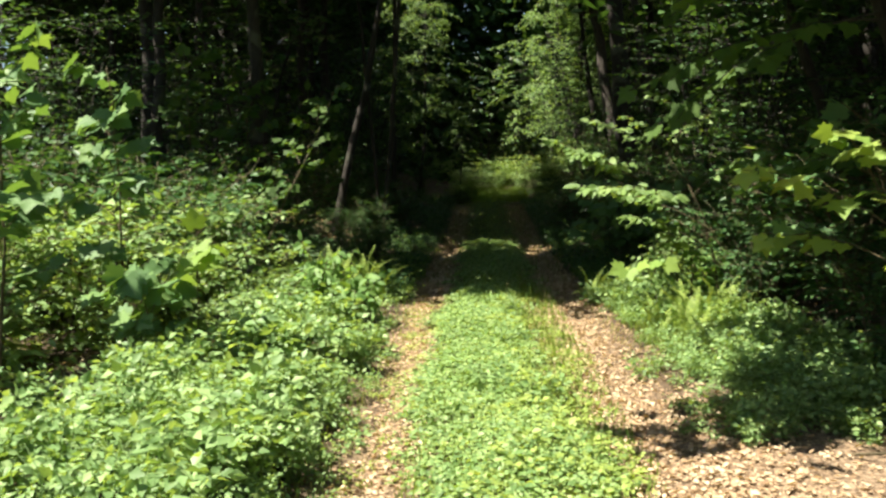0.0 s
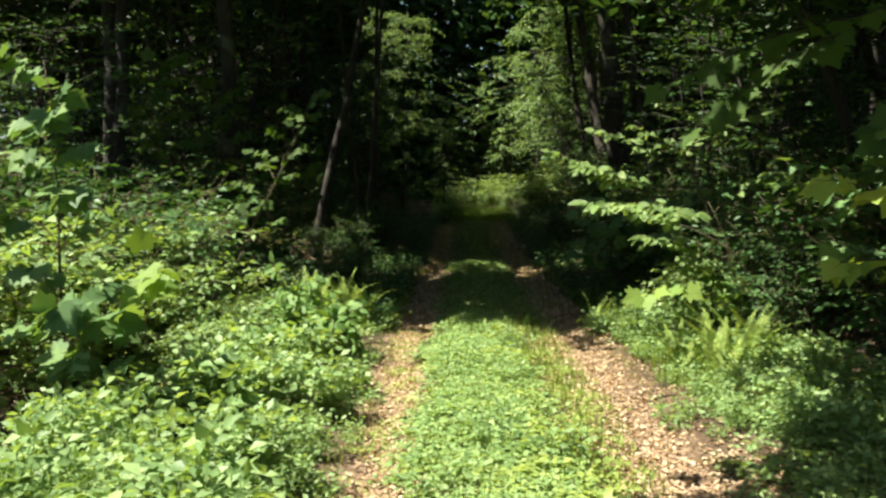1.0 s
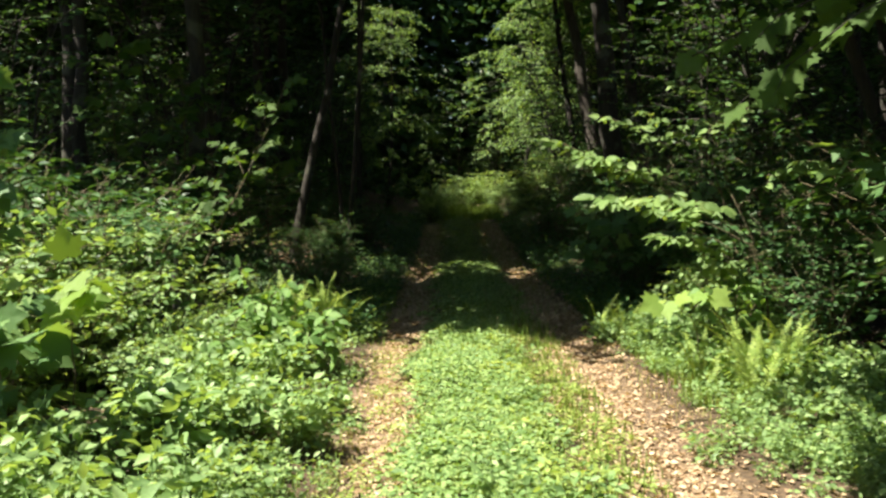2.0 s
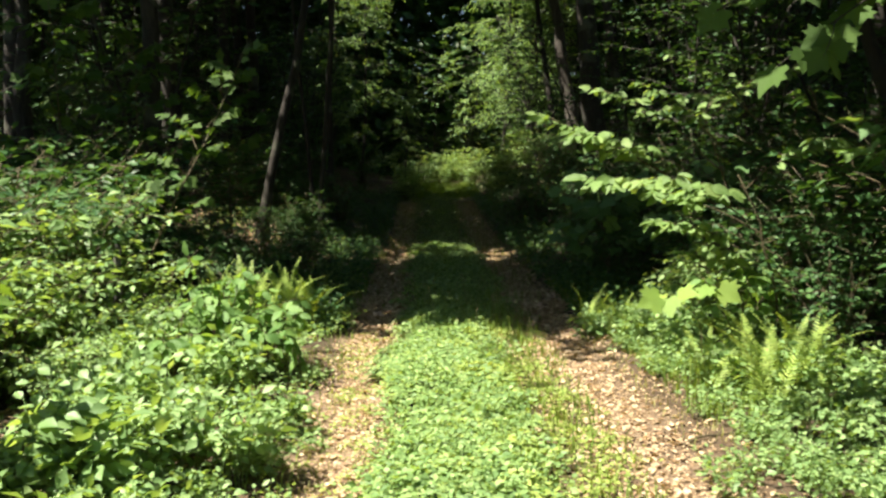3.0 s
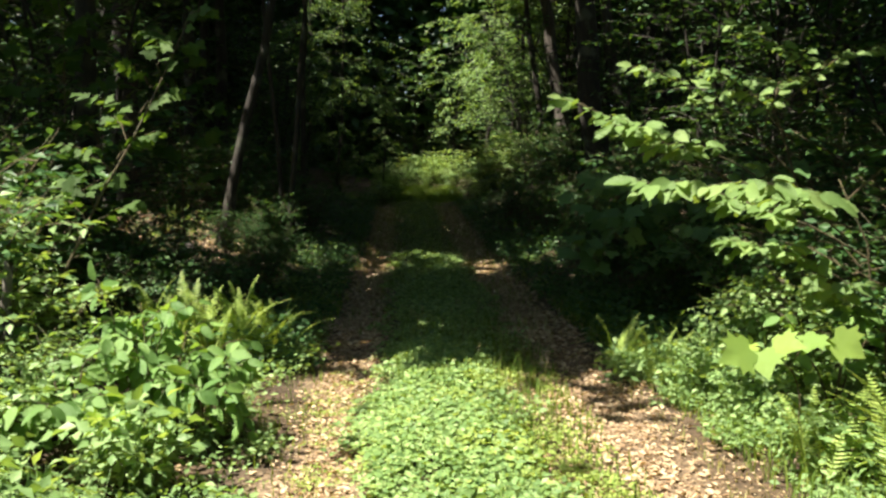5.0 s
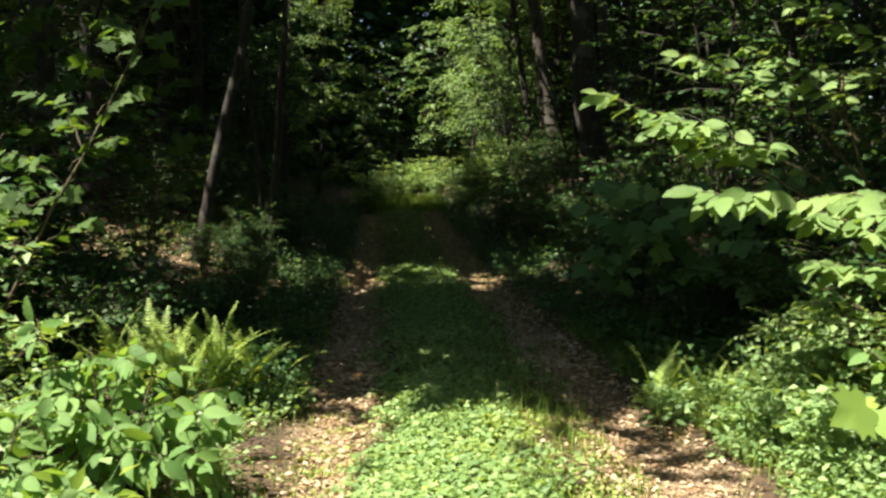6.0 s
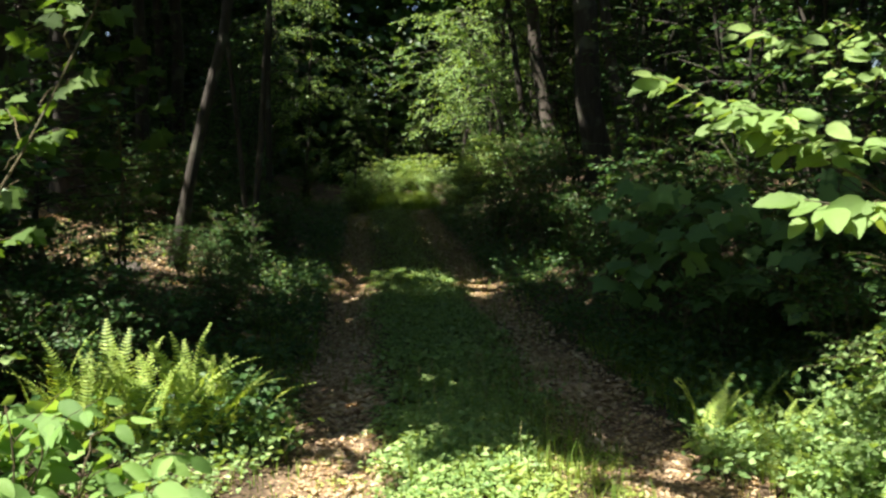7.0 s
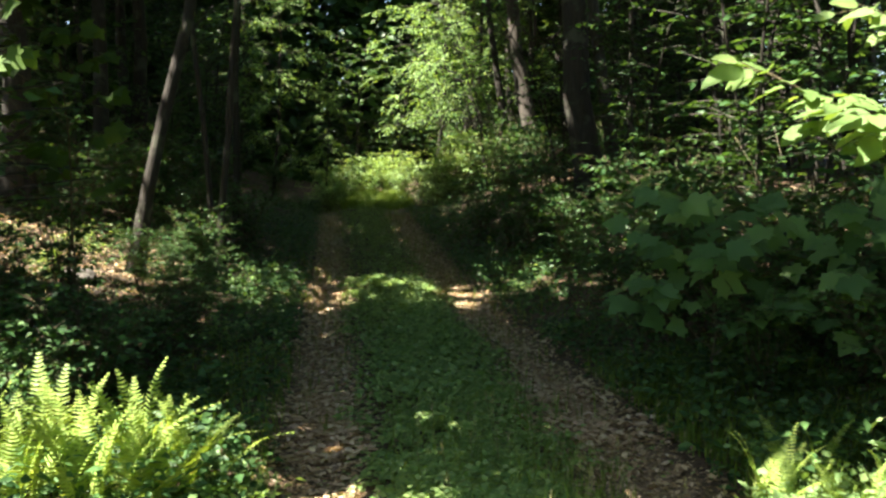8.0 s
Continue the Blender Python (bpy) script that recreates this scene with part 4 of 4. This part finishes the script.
# maple saplings in the sun
def maple(x, y, tall, reach, boughs, each, size, label, low=0.25, lean=(0.0, 0.0), mesh=None):
    rows = [((x, y, 0), (x + lean[0], y + lean[1], tall), (0.03, 0.02, 0), each, size, 0.006 + 0.003 * tall, 0.6)]
    for i in range(boughs):
        t = low + (0.95 - low) * (i + rng.uniform()) / boughs
        a = 2.4 * i + rng.uniform(-0.4, 0.4)
        r = reach * rng.uniform(0.6, 1.1) * (1.15 - 0.6 * t)
        bx, by = x + lean[0] * t, y + lean[1] * t
        rows.append(((bx, by, tall * t), (bx + r * math.cos(a), by + r * math.sin(a), tall * t + 0.55 * r), (0, 0, 0.05), each, size, 0.005, 0.25))
    return leafy("maple_sapling", (x, y), label, "maple sapling", rows, mesh or LEAF_MAPLE, droop=0.6, width=0.95)


maple(-2.5, 7.1, 2.4, 0.45, 13, 8, 0.15, "maple sapling with broad lobed green leaves")
maple(-2.05, 6.35, 0.85, 0.4, 8, 7, 0.17, "small maple sapling with drooping broad leaves", 0.3)
maple(-3.4, 6.7, 2.6, 0.7, 13, 9, 0.15, "bushy maple sapling among brambles", 0.2)
maple(-3.3, 5.1, 2.7, 0.7, 13, 9, 0.15, "bushy maple sapling at the edge of the clearing", 0.15)
maple(-2.6, 4.6, 1.0, 0.5, 8, 7, 0.14, "low maple sapling among herbs", 0.25)
leafy("maple_seedling", (-1.66, 6.32), "young maple with a cluster of yellow leaves", "maple seedling", [
    ((-1.66, 6.32, 0), (-1.58, 6.24, 1.14), (0.02, 0, 0), 6, 0.15, 0.006, 0.75),
    ((-1.6, 6.26, 0.8), (-1.44, 6.16, 1.04), (0, 0, 0.03), 5, 0.15, 0.003, 0.4),
    ((-1.6, 6.26, 0.85), (-1.74, 6.16, 1.06), (0, 0, 0.03), 5, 0.14, 0.003, 0.4)], LEAF_YELLOW, droop=0.7, width=0.95)
leafy("maple_sapling", (-2.87, 5.9), "tall maple sapling with many lobed leaves", "maple sapling", [
    ((-2.87, 5.9, 0), (-2.72, 5.85, 2.9), (0.05, 0.02, 0), 14, 0.17, 0.014, 0.4),
    ((-2.84, 5.9, 1.0), (-2.42, 5.7, 1.45), (0, 0, 0.05), 10, 0.17, 0.006, 0.3),
    ((-2.82, 5.9, 1.3), (-3.32, 5.8, 1.8), (0, 0, 0.05), 10, 0.17, 0.006, 0.3),
    ((-2.80, 5.9, 1.6), (-2.47, 5.8, 2.1), (0, 0, 0.05), 10, 0.17, 0.006, 0.3),
    ((-2.78, 5.9, 1.9), (-2.42, 5.9, 2.5), (0, 0, 0.05), 10, 0.16, 0.006, 0.3),
    ((-2.78, 5.9, 2.1), (-3.12, 5.6, 2.6), (0, 0, 0.05), 10, 0.16, 0.006, 0.3)], LEAF_MAPLE, droop=0.6, width=0.95)
# leaf colour darkened here to keep this sapling dim
maple(-2.45, 10.0, 2.62, 0.5, 14, 9, 0.095, "maple sapling leaning out of the shade into the sun", 0.35, (1.15, 0.95), LEAF_SHADED)
# saplings in the shade behind it, their shade partly put into the leaf colour
maple(-2.9, 12.7, 3.1, 0.8, 15, 8, 0.15, "tall shaded maple sapling with broad leaves darkened for shade", 0.3, mesh=LEAF_SHADED)
maple(-3.6, 12.3, 3.3, 0.8, 14, 8, 0.15, "tall shaded maple sapling among dark shrubs", 0.3, mesh=LEAF_SHADED)
maple(-2.4, 14.8, 3.0, 0.8, 13, 8, 0.15, "shaded maple sapling beside the wheel rut", 0.4, mesh=LEAF_SHADED)
# maples in the shade on the bank
maple(2.15, 12.1, 1.2, 0.85, 15, 8, 0.165, "shaded maple sapling with broad dull leaves", 0.25)
maple(2.9, 11.4, 1.35, 0.8, 12, 8, 0.16, "shaded maple sapling spreading over the bank", 0.2)
# boughs hanging in from the trees beside the clearing
leafy("maple", (3.9, 6.0), "maple with boughs of broad leaves hanging over the verge", "maple tree", [
    ((3.9, 6.0, 0), (3.6, 6.0, 4.2), (0.1, 0, 0), 0, 0, 0.05, 0),
    ((3.75, 6.0, 2.2), (1.42, 6.3, 1.98), (0, 0, 0.25), 22, 0.125, 0.012, 0.4),
    ((3.0, 6.1, 2.4), (1.55, 6.05, 1.72), (0, 0, 0.12), 14, 0.13, 0.008, 0.4),
    ((3.7, 6.0, 2.7), (1.75, 6.6, 2.5), (0, 0, 0.3), 24, 0.125, 0.012, 0.3),
    ((3.8, 6.0, 1.4), (2.75, 6.9, 1.4), (0, 0, 0.15), 14, 0.125, 0.008, 0.4),
    ((3.65, 6.0, 3.2), (2.3, 5.4, 3.2), (0, 0, 0.3), 24, 0.125, 0.012, 0.3),
    ((3.7, 6.0, 3.0), (2.6, 7.2, 3.0), (0, 0, 0.3), 24, 0.125, 0.012, 0.3),
    # big-leaved boughs added overhead, out of view, to shade the rut and verge
    ((3.65, 5.9, 3.2), (-0.7, 4.6, 3.5), (0, 0, 0.3), 24, 0.25, 0.016, 0.4),
    ((3.65, 5.9, 3.1), (-0.4, 5.1, 3.5), (0, 0, 0.3), 24, 0.25, 0.016, 0.4),
    ((3.65, 5.9, 3.1), (-0.5, 4.3, 3.4), (0, 0, 0.3), 24, 0.25, 0.016, 0.4),
    ((3.65, 6.0, 3.4), (0.3, 6.2, 3.6), (0, 0, 0.3), 24, 0.25, 0.016, 0.35),
    ((3.65, 6.0, 3.3), (0.6, 6.7, 3.5), (0, 0, 0.3), 24, 0.25, 0.016, 0.4),
    ((3.65, 6.0, 3.3), (0.9, 5.6, 3.5), (0, 0, 0.3), 24, 0.25, 0.016, 0.4)], LEAF_SHADED, BARK, droop=0.8, width=0.95, side=3, side_len=0.4)
leafy("maple_sapling", (2.75, 5.1), "maple sapling with bright leaves reaching out of the shade", "maple sapling", [
    ((2.75, 5.1, 0), (2.5, 5.05, 1.5), (0.08, 0, 0), 6, 0.13, 0.01, 0.5),
    ((2.6, 5.1, 1.1), (1.78, 4.95, 1.42), (0, 0, 0.06), 11, 0.13, 0.005, 0.3),
    ((2.6, 5.1, 0.9), (2.0, 5.3, 1.05), (0, 0, 0.06), 9, 0.13, 0.005, 0.3),
    ((2.55, 5.1, 1.3), (2.2, 4.8, 1.62), (0, 0, 0.06), 8, 0.13, 0.005, 0.3)], LEAF_YELLOW, droop=0.6, width=0.95)
leafy("maple_sapling", (3.35, 7.3), "maple sapling with sunlit outer leaves", "maple sapling", [
    ((3.35, 7.3, 0), (3.2, 7.3, 1.8), (0.05, 0, 0), 8, 0.17, 0.012, 0.4),
    ((3.3, 7.3, 1.0), (2.5, 7.4, 1.45), (0, 0, 0.06), 14, 0.15, 0.006, 0.3),
    ((3.3, 7.3, 1.1), (2.7, 7.7, 1.6), (0, 0, 0.06), 12, 0.15, 0.006, 0.3),
    ((3.3, 7.3, 0.8), (2.7, 7.0, 1.0), (0, 0, 0.06), 10, 0.16, 0.006, 0.3),
    ((3.25, 7.3, 1.4), (2.9, 6.8, 1.75), (0, 0, 0.06), 9, 0.16, 0.006, 0.3)], LEAF_MAPLE, droop=0.6, width=0.95)


# ---- dead wood and stone ----
def stub(x, y, tall, girth, lean, label):
    """A broken grey stem left standing, with a ragged top."""
    root = new("broken_stem")
    tagged(root, label, "broken stem")
    p = stem_curve((0, 0, -0.05), (lean, 0.05, tall), (0.02, 0, 0), 7, 0.012)
    V, F = tube(p, np.linspace(girth * 1.25, girth * 0.8, 7), 9)
    V[-9:, 2] += rng.uniform(-0.03, 0.08, 9)
    part("trunk", mesh_of("trunk", (V, F), BARK_GREY, True), root)
    for a in (0.4, 2.3, 4.1):
        r = stem_curve((0, 0, 0.03), (0.22 * math.cos(a), 0.22 * math.sin(a), -0.04), (0, 0, 0.03), 5, 0.006)
        part("root", mesh_of("root", tube(r, np.linspace(girth * 0.6, girth * 0.15, 5), 5), BARK_GREY, True), root)
    root.matrix_basis = at(x, y)


stub(-2.15, 9.35, 0.85, 0.035, 0.1, "short broken grey stem among brambles")
stub(-3.4, 15.6, 1.3, 0.05, -0.2, "broken grey stem on the shaded bank")


def boulder(x, y, size, label):
    bm = bmesh.new()
    bmesh.ops.create_icosphere(bm, subdivisions=3, radius=1)
    for v in bm.verts:
        v.co *= 1 + 0.22 * noise.noise(v.co * 1.3 + Vector((x, y, 0))) + 0.07 * noise.noise(v.co * 4)
        v.co.z = v.co.z * 0.6
    me = bpy.data.meshes.new("boulder")
    bm.to_mesh(me)
    bm.free()
    me.materials.append(BARK_GREY)
    ob = tagged(new("boulder", me), label, "boulder")
    ob.matrix_basis = at(x, y, rng.uniform(0, 360), size, 0.1 * size)


boulder(-2.95, 16.9, 0.2, "pale grey boulder on the leaf strewn bank")


def fallen_stick(x, y, length, turn):
    ob = tagged(new("fallen_stick", mesh_of("fallen_stick", tube(stem_curve((0, 0, 0.012), (length, 0, 0.03), (0, 0.03, 0.02), 7, 0.008), np.linspace(0.008, 0.003, 7), 5), TWIG, True)),
                "thin dry stick lying on the leaf litter", "stick", "sticks on the ground")
    ob.matrix_basis = at(x, y, turn)


for x, y, ln, turn in ((1.5, 7.1, 0.4, 10), (2.2, 4.6, 0.7, -25), (-0.2, 9.9, 0.3, 60), (-1.75, 6.0, 0.7, 15), (1.3, 14.2, 0.5, 100), (2.6, 5.1, 0.6, 20)):
    fallen_stick(x, y, ln, turn)


# ---- more growth on the verges and round the clearing ----
rng = np.random.default_rng(23)


def verge_cover():
    """Low leaves among the herbs on the verges, thinning out towards the ruts."""
    P, L = [], []
    for n, x0, x1, y0, y1, tall, size in ((7000, 1.85, 4.2, 4.7, 7.2, 0.22, 0.05), (2500, 1.7, 2.4, 7.0, 10.6, 0.14, 0.045), (4500, -1.6, -0.5, 2.6, 10.5, 0.12, 0.042),
                                         (26000, -12.0, -2.4, -9.0, 9.5, 0.4, 0.13), (9000, -5.0, -0.2, -9.0, 3.4, 0.3, 0.1), (15000, 2.4, 12.0, -9.0, 5.5, 0.4, 0.13), (4000, 1.5, 4.5, -9.0, 2.0, 0.25, 0.09), (9000, -9.0, 10.0, -15.0, -7.0, 0.4, 0.13)):
        x, y = scatter(n, x0, x1, y0, y1)
        patch = np.sin(2.3 * x + 1.1 * y) + np.sin(3.1 * y - 1.9 * x + 1.3 * np.sin(0.8 * x)) + 0.6 * np.sin(0.9 * x - 1.4 * y) + rng.normal(0, 0.9, n)
        ragged = np.minimum(np.minimum(x - x0, x1 - x), np.minimum(y - y0, y1 - y)) > rng.uniform(0, 0.35, n) * min(x1 - x0, y1 - y0) * 0.6
        m = (patch > -0.6) & ragged
        x, y, k = x[m], y[m], int(m.sum())
        P.append(np.stack([x, y, h(x, y) + 0.02 + tall * rng.uniform(0, 1, k) ** 1.4 * np.clip(patch[m] * 0.4 + 0.5, 0.2, 1)], 1))
        L.append(size * rng.uniform(0.6, 1.3, k))
    P, L = np.concatenate(P), np.concatenate(L)
    a = rng.uniform(0, 6.28, len(P))
    D = np.stack([np.cos(a), np.sin(a), rng.normal(-0.1, 0.3, len(P))], 1)
    geo = blades(P, D, np.array((0, -0.15, 1.0)) + rng.normal(0, 0.35, (len(P), 3)), L, L * 0.72, KITE)
    tagged(new("verge_cover", mesh_of("verge_cover", geo, HERB)), "low green leaves growing along the verges of the track", "ground cover", kind="stuff")


verge_cover()
spread_over(herbs, 20, 2.05, 3.1, 5.0, 6.8, 0.6, 1.05)
# tree added over the wood's mouth; unseen crown shades the track beyond the clearing
def shade_tree(x, y, count):
    # outline of the wanted shadow on the ground, which the crown is fitted to
    edge_x, edge_y = (-4.5, -0.75, -0.4, 0.3, 1.1, 1.7, 4.0), (12.2, 12.1, 11.4, 10.75, 10.2, 10.7, 10.9)
    sx = rng.uniform(-4.4, 3.6, count)
    sy = np.interp(sx, edge_x, edge_y) + 4.2 * rng.uniform(0, 1, count) ** 1.2 + 0.08 * np.sin(9 * sx)
    z = 5.6 + 0.6 * np.sin(1.3 * sx) + rng.normal(0, 0.35, count)
    q = np.stack([sx - z * SHIFT[0], sy - z * SHIFT[1], z], 1)
    holes = np.sin(3.3 * sx + 1) * np.sin(2.9 * sy + 2 * np.sin(1.7 * sx)) < 0.8
    thick = (sx > -0.8) | (sy < 13.0) | (rng.uniform(0, 1, count) < 0.3)
    q = q[(holes | (sy < 12.0)) & thick] - np.array((x, y, float(h(x, y))))
    k = len(q)
    a = rng.uniform(0, 6.28, k)
    crown = blades(q, np.stack([np.cos(a), np.sin(a), rng.normal(-0.2, 0.3, k)], 1), np.array((0, 0, 1.0)) + rng.normal(0, 0.35, (k, 3)), 0.26 * rng.uniform(0.7, 1.3, k), 0.2, KITE)
    trunk = stem_curve((0, 0, -0.15), (0.5, -0.2, 6.6), (-0.1, 0, 0), 10, 0.03)
    limbs = []
    for dx, dy, t in ((-2.2, 0.5, 0.8), (-1.2, -1.2, 0.7), (0.6, -1.6, 0.62), (2.0, -1.4, 0.6), (3.4, -2.0, 0.66), (4.0, -0.6, 0.74), (2.6, 0.8, 0.82), (0.8, 1.4, 0.9)):
        start, _ = along(trunk, np.array([t]))
        limbs.append(tube(stem_curve(start[0], (dx, dy, 5.4), (0, 0, 0.3), 8, 0.04), np.linspace(0.04, 0.01, 8), 5))
    ob = tree("tree", (tube(trunk, np.linspace(0.11, 0.05, 10), 9), limbs, crown), BARK, CANOPY, "dark spreading tree added to shade the mouth of the wood", "trees beside the track")
    ob.matrix_basis = at(x, y)


shade_tree(-4.4, 13.2, 6500)
for x, y, s in ((2.6, 9.35, 1.0), (2.6, 10.2, 0.8)):
    put(brambles[int(10 * s + y) % 3], x, y, rng.uniform(0, 360), s)
# shade toned shrubs here darken the bank by their leaf colour
for x, y, s in ((2.95, 8.9, 1.0), (3.0, 10.0, 1.0)):
    put(shrubs[int(10 * s + y) % 4], x, y, rng.uniform(0, 360), s)
for x, y, s in ((-3.1, 11.3, 1.5), (-3.8, 10.9, 1.7), (-4.8, 10.2, 1.8), (-3.2, 12.4, 1.6), (-4.5, 11.7, 1.9), (-5.6, 9.6, 1.8)):
    put(shrubs[int(10 * s + y) % 4], x, y, rng.uniform(0, 360), s)
fern(2.1, 7.5, 7, 0.8, "light green fern arching over the verge", 0, 220)
fern(2.5, 8.05, 6, 0.8, "light green fern behind broad yellow leaves")
fern(1.8, 9.6, 5, 0.5, "low light green fern beside the wheel rut")
dogwood(2.35, 8.75, 0.42, 0.72, 3, "dogwood bush with oval green leaves on the verge")
spread_over(herbs, 10, 1.85, 2.3, 8.6, 10.3, 0.6, 0.95)
spread_over(low_herbs, 14, 1.55, 2.2, 9.5, 10.3, 1.0, 1.6)
spread_over(low_herbs, 16, -5.2, -2.5, 16.2, 20.8, 1.2, 2.0)
